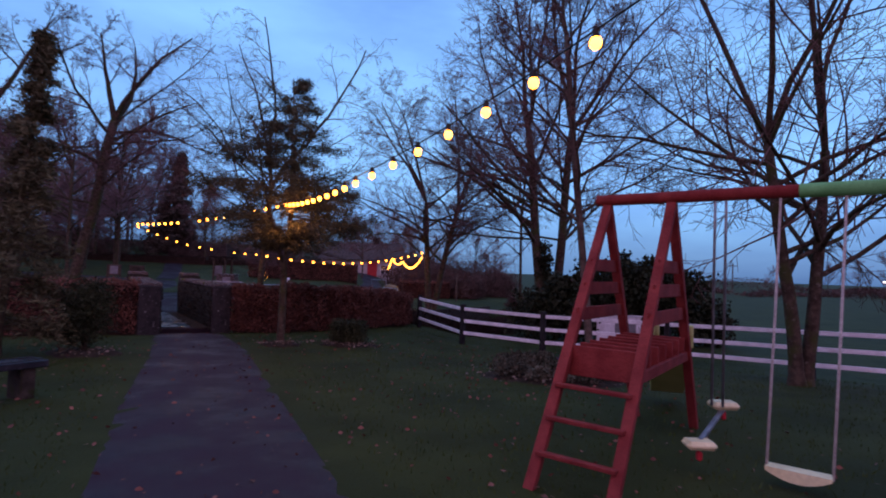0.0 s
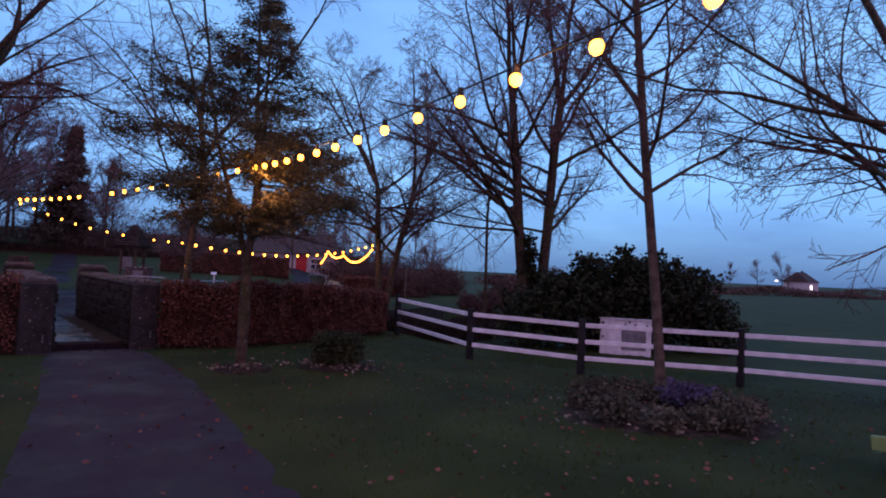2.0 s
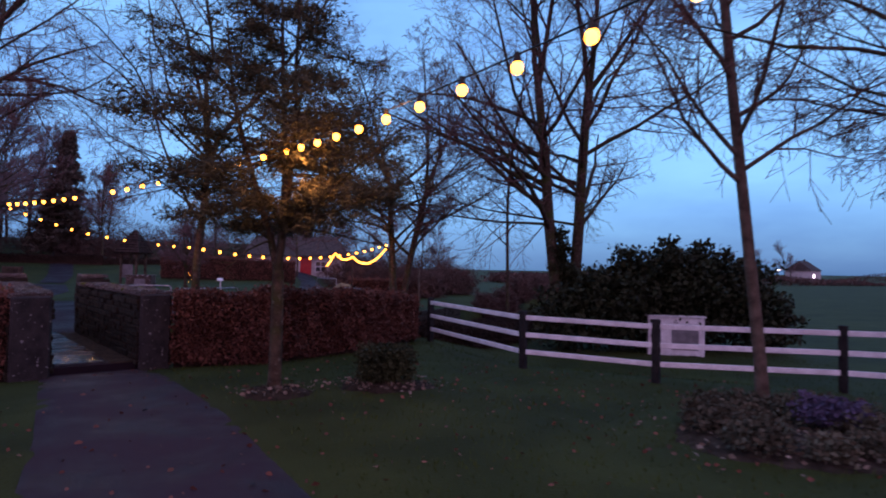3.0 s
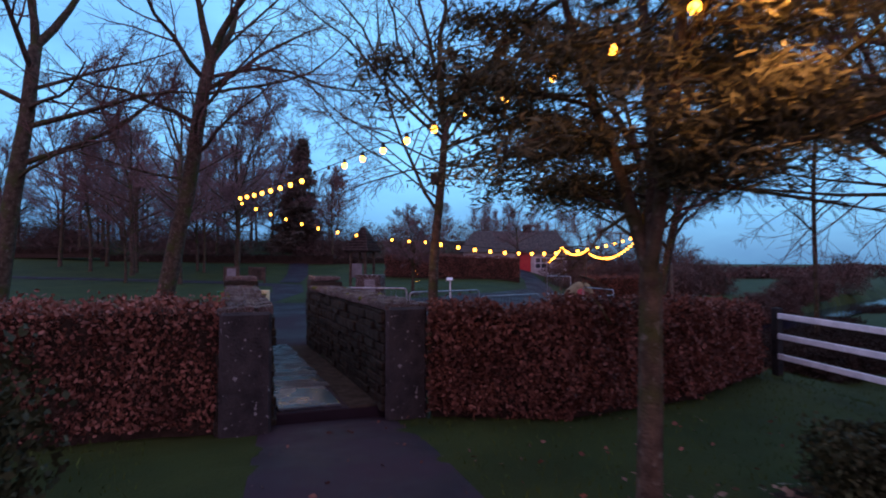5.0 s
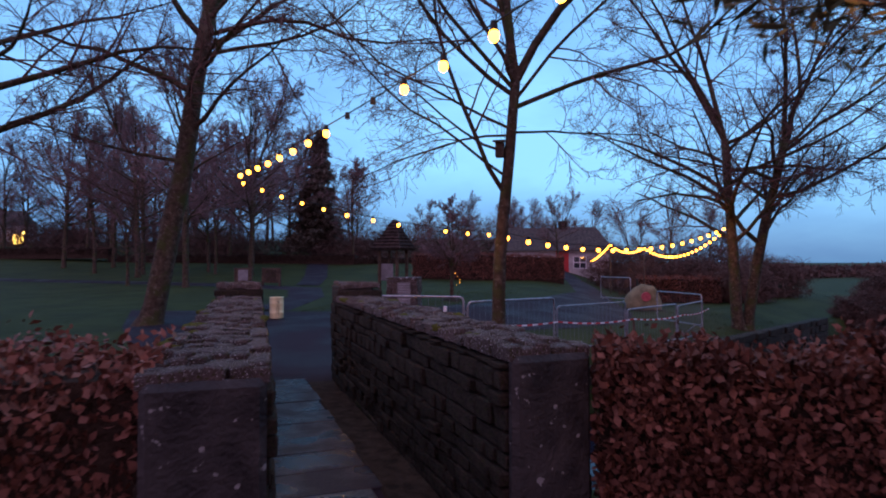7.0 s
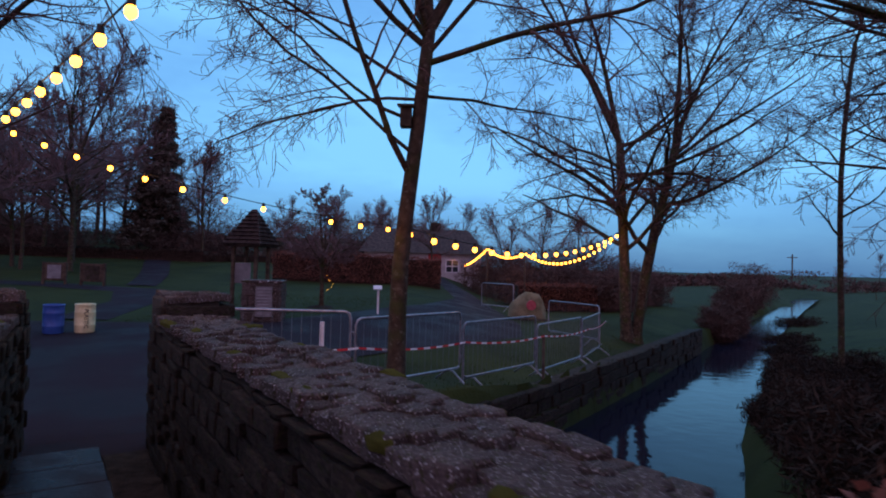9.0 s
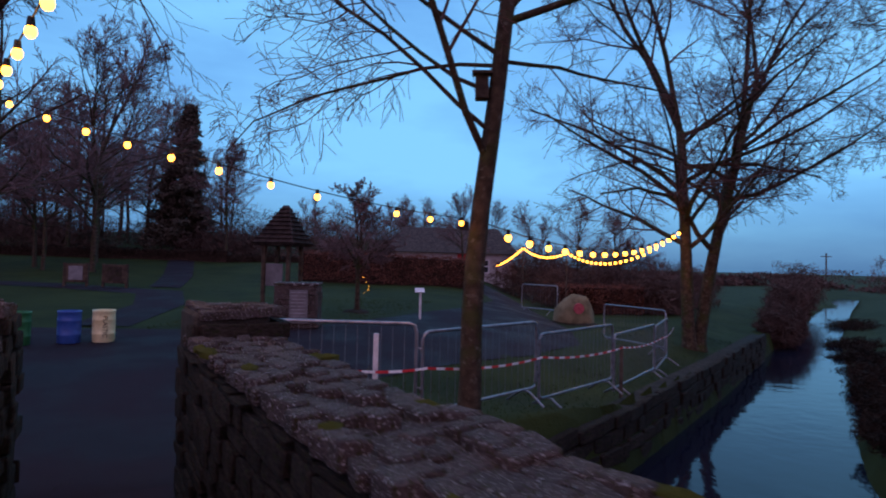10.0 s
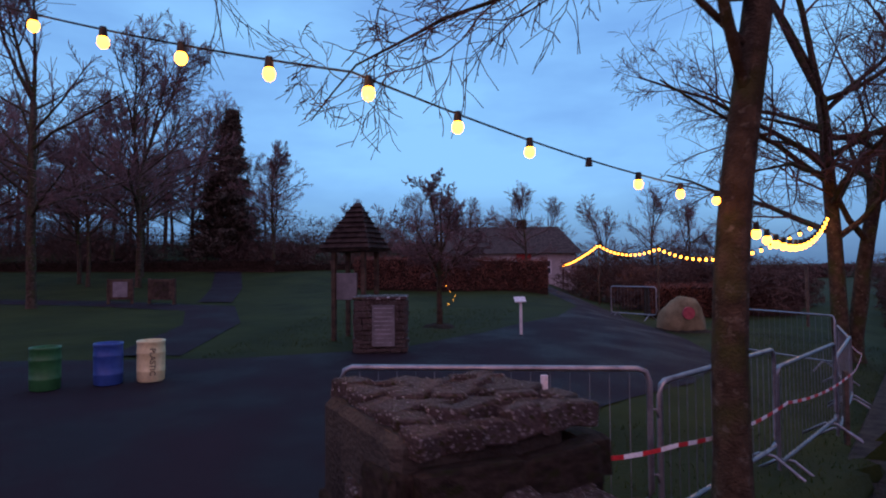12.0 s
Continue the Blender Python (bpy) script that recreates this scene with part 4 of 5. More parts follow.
cedar("weeping_cedar", -7.95, 9.75, 0.0, 5.8, 1.15, 0.6, 43, "drooping dark weeping cedar beside the garden path", 22000, M_CEDAR, -0.13, 0.024, 5.0, 0.075)


def spruce(x, y, h, r, seed):
    return cedar("spruce", x, y, ground_z(x, y), h, r, 1.2, seed, "tall dark narrow spruce among bare trees", 48000, M_SPRUCE, -0.06, 0.10)


spruce(-26.5, 52.5, 9.7, 2.2, 42)

shrub("laurel_shrub", 5.2, 20.6, ground_z(5.2, 20.6) - 0.05, [(-2.6, 0.2, 0.9, 1.15, 1.0), (-1.4, 0, 1.2, 1.2, 1.25), (-0.2, 0.3, 1.55, 1.3, 1.5), (1.1, 0, 1.5, 1.25, 1.45), (2.3, 0.1, 1.3, 1.2, 1.3), (3.2, 0.1, 0.8, 0.9, 0.9), (0.6, 0.4, 2.1, 0.8, 0.9), (2.0, 0.3, 2.0, 0.7, 0.8), (-0.9, 0.2, 2.2, 0.45, 0.75), (0.3, 0.2, 2.7, 0.35, 0.6), (1.3, 0.2, 2.5, 0.4, 0.7), (2.7, 0.2, 2.1, 0.4, 0.6), (-1.9, 0.1, 1.8, 0.4, 0.6)], 26000, 0.09, M_YEW, "large dark evergreen shrub behind the white fence", 51)
shrub("ivy", 3.35, 23.2, -0.5, [(0.1, -0.1, 1.2, 0.42, 1.2), (-0.3, 0, 2.6, 0.35, 1.0)], 4500, 0.07, M_YEW, "dark ivy clothing a tree stem", 52, "ivy")
shrub("topiary_bush", -2.56, 13.1, 0.02, [(x_, y_, z_, 0.22, 0.17) for x_ in (-0.2, 0.0, 0.2) for y_ in (-0.15, 0.15) for z_ in (0.17, 0.38)], 9000, 0.026, M_YEW, "low clipped dark bush in a mulch ring", 53)
shrub("round_bush", -6.85, 10.45, 0.02, [(0, 0, 0.72, 0.46, 0.62), (0.08, 0.05, 0.95, 0.36, 0.45), (-0.1, 0.03, 0.45, 0.4, 0.4)], 9000, 0.028, M_YEW, "tall rounded dark bush in a mulch ring", 54)
rs = random.Random(9)
for i in range(15):
    a = i * 2.4
    rr = 0.45 + 0.09 * math.sqrt(i)
    bx, by = 1.65 + 1.02 * math.cos(a) * rr * 1.25, 10.55 + 1.2 * math.sin(a) * rr * 1.1
    s = rs.uniform(0.2, 0.36)
    shrub("heather", bx, by, ground_z(bx, by) + 0.03, [(0, 0, s * 0.45, s, s * 0.55), (0.1, 0.06, s * 0.6, s * 0.7, s * 0.5)], 900, 0.035, M_HEATH, "low tufted heather in the flower bed", 60 + i, "plant", "flower bed plants", 0.012)
shrub("flowering_heather", 2.05, 10.75, ground_z(2.05, 10.75) + 0.03, [(0, 0, 0.24, 0.34, 0.16), (0.2, 0.08, 0.22, 0.3, 0.14)], 1800, 0.03, M_LAV, "low heather in violet bloom in the flower bed", 78, "plant", "flower bed plants", 0.012)
for i, (bx, by, s) in enumerate([(-2.2, 21.6, 0.6), (-1.75, 22.7, 0.65), (-1.4, 23.7, 0.7), (-0.8, 24.9, 0.75), (0.0, 26.2, 0.8), (0.9, 27.6, 0.8), (1.7, 29.0, 0.85), (2.7, 30.6, 0.85), (3.8, 32.8, 0.95), (5.2, 35.6, 1.0), (7.0, 39.0, 1.1), (12.2, 47.5, 1.4), (-0.6, 23.0, 0.8), (0.6, 25.4, 0.9), (-0.6, 21.2, 0.7), (0.4, 22.6, 0.8), (1.3, 24.0, 0.85), (2.3, 25.8, 0.9), (-1.2, 21.9, 0.7), (-2.0, 20.4, 0.7), (-1.2, 20.6, 0.75), (0.2, 21.4, 0.8), (1.4, 22.6, 0.85), (2.2, 24.2, 0.9), (3.2, 26.0, 0.9), (1.6, 26.8, 0.85), (2.8, 28.4, 0.9), (3.6, 30.0, 0.95)]):
    tall = 1.0 if i < 12 else 1.9
    bx -= 0.25
    s *= 0.82
    shrub("bramble", bx, by, ground_z(bx, by) - 0.05, [(0, 0, s * 0.16 * tall, s, s * 0.26 * tall), (s * 0.7, s * 0.3, s * 0.2 * tall, s * 0.9, s * 0.3 * tall), (-s * 0.4, -s * 0.5, s * 0.14 * tall, s * 0.9, s * 0.22 * tall)], 4200, 0.020, M_BRAMB, "low tangled dead bramble on the river bank", 80 + i, "shrub", "bank brambles", long=9)
for i in range(17):
    t = i / 16
    bx, by = -3.85 + 5.4 * t, 19.2 + 10.9 * t
    shrub("bramble", bx + 0.3, by, ground_z(bx + 0.3, by) - 0.05, [(0, 0, 0.22, 0.62, 0.36), (0.4, 0.25, 0.3, 0.6, 0.45), (-0.12, -0.3, 0.1, 0.5, 0.3)], 4200, 0.020, M_BRAMB, "tangled dead bramble overhanging the water", 150 + i, "shrub", "bank brambles", long=9)
for i, (bx, by, s) in enumerate([(13.5, 55.5, 1.5), (3.3, 37.6, 0.7), (4.9, 40.2, 0.8), (6.4, 43.0, 0.9), (9.0, 47.5, 1.0)]):
    shrub("bank_bush", bx, by, ground_z(bx, by) - 0.05, [(0, 0, s, s, s), (s * 0.6, 0.2, s * 0.7, s * 0.8, s * 0.8)], 6000, 0.022, M_FIELD, "dark leafless bush at the water's edge", 95 + i, "shrub", "bank bushes", long=15)
for i, (bx, by, s) in enumerate([(-4.4, 47.5, 1.7), (-1.8, 48.5, 2.0), (0.8, 47.5, 1.8), (-3.2, 42.8, 1.2), (-2.0, 41.0, 1.3), (2.2, 44.5, 1.4), (-0.2, 40.0, 1.1)]):
    shrub("brown_thicket", bx, by, ground_z(bx, by) - 0.05, [(0, 0, s * 0.7, s, s * 0.9), (s * 0.7, 0.3, s * 0.6, s * 0.8, s * 0.8), (-s * 0.7, 0, s * 0.6, s * 0.8, s * 0.7)], 9000, 0.022, M_FIELD, "dark brown leafless thicket", 110 + i, "shrub", "thickets behind the boulder", long=18)


def mulch(name, x, y, rx, ry, seed, label):
    rng = random.Random(seed)
    v, f = [(0, 0, 0.06)], []
    n = 28
    for k in (1, 2, 3):
        for i in range(n):
            a = 2 * math.pi * i / n
            w = k / 3 * (1 + 0.08 * math.sin(3 * a + seed) + rng.uniform(-0.03, 0.03))
            px_, py_ = rx * w * math.cos(a), ry * w * math.sin(a)
            v.append((px_, py_, (0.07, 0.05, -0.03)[k - 1] + rng.uniform(-0.012, 0.012) + ground_z(x + px_, y + py_) - ground_z(x, y)))
    f += [(0, 1 + i, 1 + (i + 1) % n) for i in range(n)]
    for k in (0, 1):
        f += [(1 + k * n + i, 1 + (k + 1) * n + i, 1 + (k + 1) * n + (i + 1) % n, 1 + k * n + (i + 1) % n) for i in range(n)]
    ob = part(name, mesh_np(name, v, f, True), M_SOIL)
    ob.matrix_basis = pose(x, y, ground_z(x, y))
    tagged(ob, label, "mulch", kind="structure")


mulch("mulch_ring", -3.95, 12.6, 0.5, 0.42, 1, "round ring of dark mulch on the lawn")
mulch("mulch_ring", -2.56, 13.08, 0.75, 0.55, 2, "round ring of dark mulch and leaves on the lawn")
mulch("mulch_ring", -6.85, 10.4, 0.75, 0.6, 6, "round ring of dark mulch on the lawn")
mulch("flower_bed", 1.65, 10.6, 1.5, 1.4, 3, "flower bed of dark soil on the lawn")
mulch("mulch_ring", -10.6, 30.4, 0.4, 0.4, 4, "round ring of dark mulch on the lawn")

# ---- far hedges and woods ----
hedge("far_hedge", [(-15.5, 41.5), (-11.5, 40.6), (-7.6, 41.2)], 0.9, [1.3, 1.3, 1.2], "clipped brown beech hedge before the cottage", 6, 20000, 0.035)
hedge("far_hedge", [(-4.3, 38.6), (-1.0, 38.9)], 0.9, [1.1, 1.1], "clipped brown beech hedge behind the boulder", 7, 10000, 0.035)
hedge("far_hedge", [(-60, 46.0), (-40, 46.5), (-22, 49.0), (-17, 52.0)], 1.0, [0.5, 0.5, 0.5, 0.45], "low dark hedge below the wood", 8, 16000, 0.055, M_BRAMB)

WOOD = []
for i in range(5):
    WOOD.append(bare_tree("wood_tree", (-31 - 5 * i), 58 + 3 * (i % 3), ground_z(-31 - 5 * i, 58 + 3 * (i % 3)), (10, 12, 9, 11, 13)[i], (0.13, 0.16, 0.11, 0.14, 0.17)[i], 200 + i, "slim bare tree in the wood behind the lawn", fork=(0.6, 0.5, 0.65, 0.55, 0.6)[i], group="trees of the wood", levels=3, segs=(6, 4, 2, 1, 1), tip=0.012, count=(12, 9, 10, 4), limb=0.32, angle=(22, 52), leaders=3, twig=M_WTWIG))
rw = random.Random(77)
for i in range(40):
    x = rw.uniform(-54, -7)
    y = rw.uniform(52, 84) if x > -20 else rw.uniform(47, 80)
    edge = x + 8.75 + 0.36 * (y - 17.3)
    s = rw.uniform(0.75, 1.0)
    if edge > -1:
        y += 14
        s *= 0.42
    elif edge > -9:
        s *= 0.72
    t = copy_thing(rw.choice(WOOD), pose(x, y, ground_z(x, y) - 0.1, 0, 0, rw.uniform(0, 360)))
    t.scale = (s, s, s)
for x, y, s in ((-4.0, 50, 0.42), (-1.9, 49, 0.55), (0.8, 52, 0.42), (-13.5, 46, 0.4), (-3.0, 56, 0.5), (3.0, 60, 0.5), (-6.4, 60, 0.45), (2.6, 52, 0.42), (-9.0, 64, 0.5), (-8.3, 47.2, 0.36), (-32, 41, 0.75), (-37, 44, 0.8), (-29, 43, 0.7), (-31, 39.5, 0.95), (-35.5, 41, 1.05), (-27.8, 42, 0.8), (-40, 43, 1.0), (-23.9, 34.5, 0.85), (-28, 46, 1.05), (-25.4, 42, 0.85), (-22.5, 50, 0.8), (-30.5, 50, 1.1)):
    t = copy_thing(rw.choice(WOOD), pose(x, y, ground_z(x, y) - 0.1, 0, 0, rw.uniform(0, 360)))
    t.scale = (s, s, s)
for i in range(15):
    x, y = rw.uniform(-58, -25), rw.uniform(47, 66)
    t = copy_thing(rw.choice(WOOD), pose(x, y, ground_z(x, y) - 0.1, 0, 0, rw.uniform(0, 360)))
    t.scale = (rw.uniform(0.6, 0.95),) * 3
# the wood's undergrowth
for i in range(16):
    x = -60 + 3.6 * i
    y = 56 + 4 * math.sin(i * 1.7) + (8 if x > -16 else 0)
    s = 1.9 + 0.6 * math.sin(i * 2.3)
    shrub("undergrowth", x, y, ground_z(x, y) - 0.1, [(0, 0, s * 0.6, s * 1.4, s), (s, 0.5, s * 0.6, s * 1.2, s * 0.8), (-s, 0, s * 0.5, s * 1.2, s * 0.7)], 5200, 0.035, M_FIELD, "dark leafless undergrowth of the wood", 130 + i, "shrub", "undergrowth", long=16)

# hedgerows, trees and house on the far side of the fields
rf = np.random.default_rng(3)
pts = []
for ax, ay, bx, by, h in ((24, 95, 230, 150, 2.6), (60, 150, 420, 190, 4.0), (100, 60, 420, 60, 3.4), (14, 84, 30, 100, 2.0)):
    n = 16000
    t = rf.random(n)
    px_, py_ = ax + (bx - ax) * t, ay + (by - ay) * t
    hh = 0.7 * h * (0.55 + 0.45 * np.sin(t * 47) * np.sin(t * 17 + 1)) * rf.random(n) ** 0.7
    pts.append(np.stack([px_ + rf.normal(0, 1, n), py_ + rf.normal(0, 1, n), land(px_, py_) + hh], 1))
hr = part("hedgerow", leaf_mesh("hedgerow", np.concatenate(pts), 0.15, rf, 0.0, 5.0), M_FIELD)
tagged(hr, "dark hedgerows across distant fields", "hedgerow", kind="stuff")
for x, y, s in ((118, 168, 0.9), (108, 165, 0.7), (122, 171, 0.8), (95, 158, 0.6), (60, 118, 0.45)):
    t = copy_thing(rw.choice(WOOD), pose(x, y, ground_z(x, y) - 0.1, 0, 0, rw.uniform(0, 360)))
    t.scale = (s * 0.9, s * 0.9, s)


def house(x, y, w, d, h, rise, turn, label, sink=0.0):
    g = ground_z(x, y) - sink
    root = thing("house", x, y, g, label, "house", turn=turn)
    part("wall", box((0, 0, h / 2 - 0.2), (w, d, h + 0.4), None, 0.02), M_WALLW, root, "white rendered wall")
    bm = bmesh.new()
    e = 0.35
    v = [bm.verts.new(p) for p in ((-w / 2 - e, -d / 2 - e, h), (w / 2 + e, -d / 2 - e, h), (w / 2 + e, d / 2 + e, h), (-w / 2 - e, d / 2 + e, h), (-w / 2 + w * 0.08, 0, h + rise), (w / 2 - w * 0.08, 0, h + rise))]
    for q in ((0, 1, 5, 4), (1, 2, 5), (2, 3, 4, 5), (3, 0, 4), (3, 2, 1, 0)):
        bm.faces.new([v[i] for i in q])
    roof = part("roof", bm, M_THATCH, root, "dark thatched roof")
    part("chimney", box((w * 0.12, 0, h + rise), (0.6, 0.5, 0.9), None, 0.03), M_STONE, roof)
    return root


cot = house(-9.3, 54.5, 7.6, 4.6, 1.75, 1.7, 6, "low whitewashed cottage with dark thatched roof and red door", 0.65)
part("door", box((0.75, -2.32, 0.85), (0.85, 0.06, 1.75), None, 0.01), M_REDP, cot, "red painted door")
for wx in (1.9, -1.2, -2.7):
    wdw = part("window", box((wx, -2.32, 0.95), (0.85, 0.05, 0.8), None, 0.008), M_GLASSD, cot, "small dark window")
    for gx_ in (-0.41, 0.0, 0.41):
        part("glazing_bar", box((wx + gx_, -2.36, 0.95), (0.06, 0.04, 0.84), None, 0.004), M_WHITE, wdw)
    for gz_ in (-0.4, 0.0, 0.4):
        part("glazing_bar", box((wx, -2.365, 0.95 + gz_), (0.88, 0.035, 0.06), None, 0.004), M_WHITE, wdw)
fh = house(127, 172, 9, 7, 3.2, 3.0, 35, "distant white farmhouse with a slate roof")
part("window", box((-2, -3.52, 1.6), (1.0, 0.06, 1.1), None, 0.01), M_LAMP, fh, "lit window")
lh = house(-100.0, 84.0, 12, 7, 3.0, 2.6, 40, "dark house on the rise with a few lit windows")
for wx in (-3.4, -1.0, 2.2):
    part("window", box((wx, -3.52, 1.5), (0.4, 0.06, 0.4), None, 0.01), M_DEER, lh, "lit yellow window")
lp = thing("yard_lamp", 118, 170.5, ground_z(118, 170.5), "distant lit yard lamp on a pole", "lamp")
part("pole", tube([(0, 0, -0.2), (0, 0, 3.2)], 0.07), M_STEEL, lp)
part("lamp_head", box((0, 0, 3.3), (0.7, 0.4, 0.25), None, 0.03), M_LAMP, lp)
up_ = thing("utility_pole", 56.4, 126.5, ground_z(56.4, 126.5), "distant wooden utility pole with crossarm", "utility pole")
part("pole", tube([(0, 0, -0.3), (0, 0, 5.6)], 0.13), M_WOOD, up_)
part("crossarm", box((0, 0, 5.0), (1.9, 0.12, 0.14), None, 0.01), M_WOOD, up_)

# ---- things beyond the bridge ----
def barrier(a, b):
    a, b = Vector((a[0], a[1], 0)), Vector((b[0], b[1], 0))
    g = (ground_z(a.x, a.y) + ground_z(b.x, b.y)) / 2
    d = b - a
    L = d.length
    root = thing("crowd_barrier", a.x, a.y, g + 0.03, "galvanised steel crowd barrier on grass", "barrier", "crowd barriers", turn=math.degrees(math.atan2(d.y, d.x)))
    r = 0.07
    loop = [(0, 0, 0.12), (0, 0, 0.92), (r * 0.3, 0, 0.98), (r, 0, 1.0), (L - r, 0, 1.0), (L - r * 0.3, 0, 0.98), (L, 0, 0.92), (L, 0, 0.25), (L - r * 0.3, 0, 0.19), (L - r, 0, 0.17), (r, 0, 0.17), (0, 0, 0.22)]
    part("frame", tube(loop, 0.019, 8), M_STEEL, root)
    k = int(L / 0.12)
    for i in range(1, k):
        part("bar", tube([(L * i / k, 0, 0.17), (L * i / k, 0, 1.0)], 0.003, 4), M_BAR, root)
    for s in (0.22, L - 0.22):
        part("foot", tube([(s, -0.28, 0.0), (s, -0.06, 0.15), (s, 0.06, 0.15), (s, 0.28, 0.0)], 0.016, 6), M_STEEL, root)
    for zz in (0.35, 0.75):
        part("hook", tube([(L, 0, zz), (L + 0.04, 0, zz), (L + 0.05, 0, zz - 0.05)], 0.009, 5), M_STEEL, root)


BP = [(-10.2, 21.5), (-8.17, 21.55), (-6.8, 23.15), (-5.45, 24.85), (-4.2, 26.9), (-3.3, 29.0), (-4.3, 30.9)]
for p, q in zip(BP[:-1], BP[1:]):
    d = (Vector(q) - Vector(p)).normalized() * 0.04
    barrier(Vector(p) + d, Vector(q) - d)
barrier((-5.9, 37.0), (-4.8, 35.8))
st = thing("stake", -5.3, 24.95, ground_z(-5.3, 24.95), "short wooden stake holding warning tape", "stake")
part("post", box((0, 0, 0.35), (0.05, 0.05, 0.95), None, 0.006), M_BARK2, st)
st = thing("marker_post", -8.8, 22.6, ground_z(-8.8, 22.6), "short white marker post on the lawn", "post")
part("post", box((0, 0, 0.33), (0.06, 0.04, 0.86), None, 0.006), M_WHITE, st)
tape = thing("warning_tape", -9.5, 20.95, 0.7, "red and white plastic warning tape strung along barriers", "tape")
TP = [(-9.15, 20.75, 0.72), (-8.08, 21.42, 0.6), (-6.75, 23.05, 0.5), (-5.3, 24.85, 0.42), (-4.05, 26.9, 0.36), (-3.15, 29.0, 0.36)]
to = Vector((-9.5, 20.95, 0.7))
flip = 0
for a, b in zip(TP[:-1], TP[1:]):
    a, b = Vector(a) - to, Vector(b) - to
    n = int((b - a).length / 0.13)
    for i in range(n):
        def at_(t):
            return a.lerp(b, t) + Vector((0, 0, -0.22 * t * (1 - t)))
        p, q = at_(i / n), at_((i + 1) / n)
        bm = beam(p, q, 0.003, 0.026, 0.0)
        part("red_band" if flip else "white_band", bm, M_TAPER if flip else M_TAPEW, tape)
        flip = 1 - flip


def drum(x, y, material, label, word):
    g = ground_z(x, y) + 0.03
    root = thing("bin", x, y, g, label, "bin", "recycling bins")
    bm = bmesh.new()
    prof = [(0.150, 0.0), (0.165, 0.015), (0.168, 0.13), (0.173, 0.14), (0.168, 0.15), (0.170, 0.36), (0.175, 0.37), (0.170, 0.38), (0.166, 0.49), (0.174, 0.50), (0.172, 0.525), (0.155, 0.525), (0.15, 0.48), (0.0, 0.475)]
    n = 24
    ring = [[bm.verts.new((r * math.cos(2 * math.pi * i / n), r * math.sin(2 * math.pi * i / n), zz)) for i in range(n)] for r, zz in prof]
    for r0, r1 in zip(ring[:-1], ring[1:]):
        for i in range(n):
            bm.faces.new((r0[i], r0[(i + 1) % n], r1[(i + 1) % n], r1[i]))
    bmesh.ops.remove_doubles(bm, verts=bm.verts, dist=0.0005)
    part("drum", to_mesh("drum", bm, True), material, root)
    if word:
        cu = bpy.data.curves.new("word", "FONT")
        cu.body, cu.size, cu.extrude = word, 0.095, 0.002
        cu.align_x, cu.align_y = "CENTER", "CENTER"
        tmp = bpy.data.objects.new("word", cu)
        scene.collection.objects.link(tmp)
        me = bpy.data.meshes.new_from_object(tmp.evaluated_get(bpy.context.evaluated_depsgraph_get()))
        bpy.data.objects.remove(tmp)
        for v in me.vertices:
            a = v.co.y / 0.174
            v.co = Vector((math.sin(a) * (0.174 + v.co.z), -math.cos(a) * (0.174 + v.co.z), -v.co.x))
        me.materials.clear()
        me.materials.append(M_TEXT)
        part("lettering", me, M_TEXT, root, "dark vertical capital letters", m=pose(0, 0, 0.26, 0, 0, 38))


drum(-13.72, 24.95, M_CREAM, "cream plastic drum bin lettered down its side", "PLASTIC")
drum(-14.15, 24.72, M_BLUE, "blue plastic drum bin on the tarmac", "")
drum(-14.75, 24.4, M_DGREEN, "dark green plastic drum bin on the tarmac", "")

# roofed shelter with information panel
sh = thing("shelter", -12.0, 28.7, ground_z(-12.0, 28.7), "small timber shelter with a steep hipped shingle roof", "shelter", turn=-10)
for px_ in (-0.3, 0.3):
    for py_ in (-0.3, 0.3):
        part("post", box((px_, py_, 0.83), (0.085, 0.085, 1.86), None, 0.012), M_WOOD, sh)
bm = bmesh.new()
v = [bm.verts.new(p) for p in ((-0.50, -0.50, 1.70), (0.50, -0.50, 1.70), (0.50, 0.50, 1.70), (-0.50, 0.50, 1.70), (-0.02, 0, 2.58), (0.12, 0, 2.58), (-0.46, -0.46, 1.65), (0.46, -0.46, 1.65), (0.46, 0.46, 1.65), (-0.46, 0.46, 1.65))]
for q in ((0, 1, 5, 4), (1, 2, 5), (2, 3, 4, 5), (3, 0, 4), (6, 7, 1, 0), (7, 8, 2, 1), (8, 9, 3, 2), (9, 6, 0, 3), (9, 8, 7, 6)):
    bm.faces.new([v[i] for i in q])
rf_ = part("roof", bm, M_THATCH, sh)
rg = random.Random(4)
for k in range(9):
    t0 = k / 9
    for side in range(4):
        a = [Vector((-0.50, -0.50, 1.70)), Vector((0.50, -0.50, 1.70)), Vector((0.50, 0.50, 1.70)), Vector((-0.50, 0.50, 1.70))]
        top = [Vector((-0.02, 0, 2.58)), Vector((0.12, 0, 2.58)), Vector((0.12, 0, 2.58)), Vector((-0.02, 0, 2.58))]
        p, q = a[side].lerp(top[side], t0), a[(side + 1) % 4].lerp(top[(side + 1) % 4], t0)
        if (q - p).length > 0.2:
            nrm = (q - p).cross(top[side] - a[side]).normalized()
            part("shingle_course", beam(p + nrm * 0.001, q + nrm * 0.001, 0.005, 0.10, 0.0015, up=nrm), M_THATCH, rf_)
part("panel", box((-0.05, -0.28, 1.0), (0.42, 0.04, 0.5), None, 0.008), M_BOARD, sh, "pale information panel")

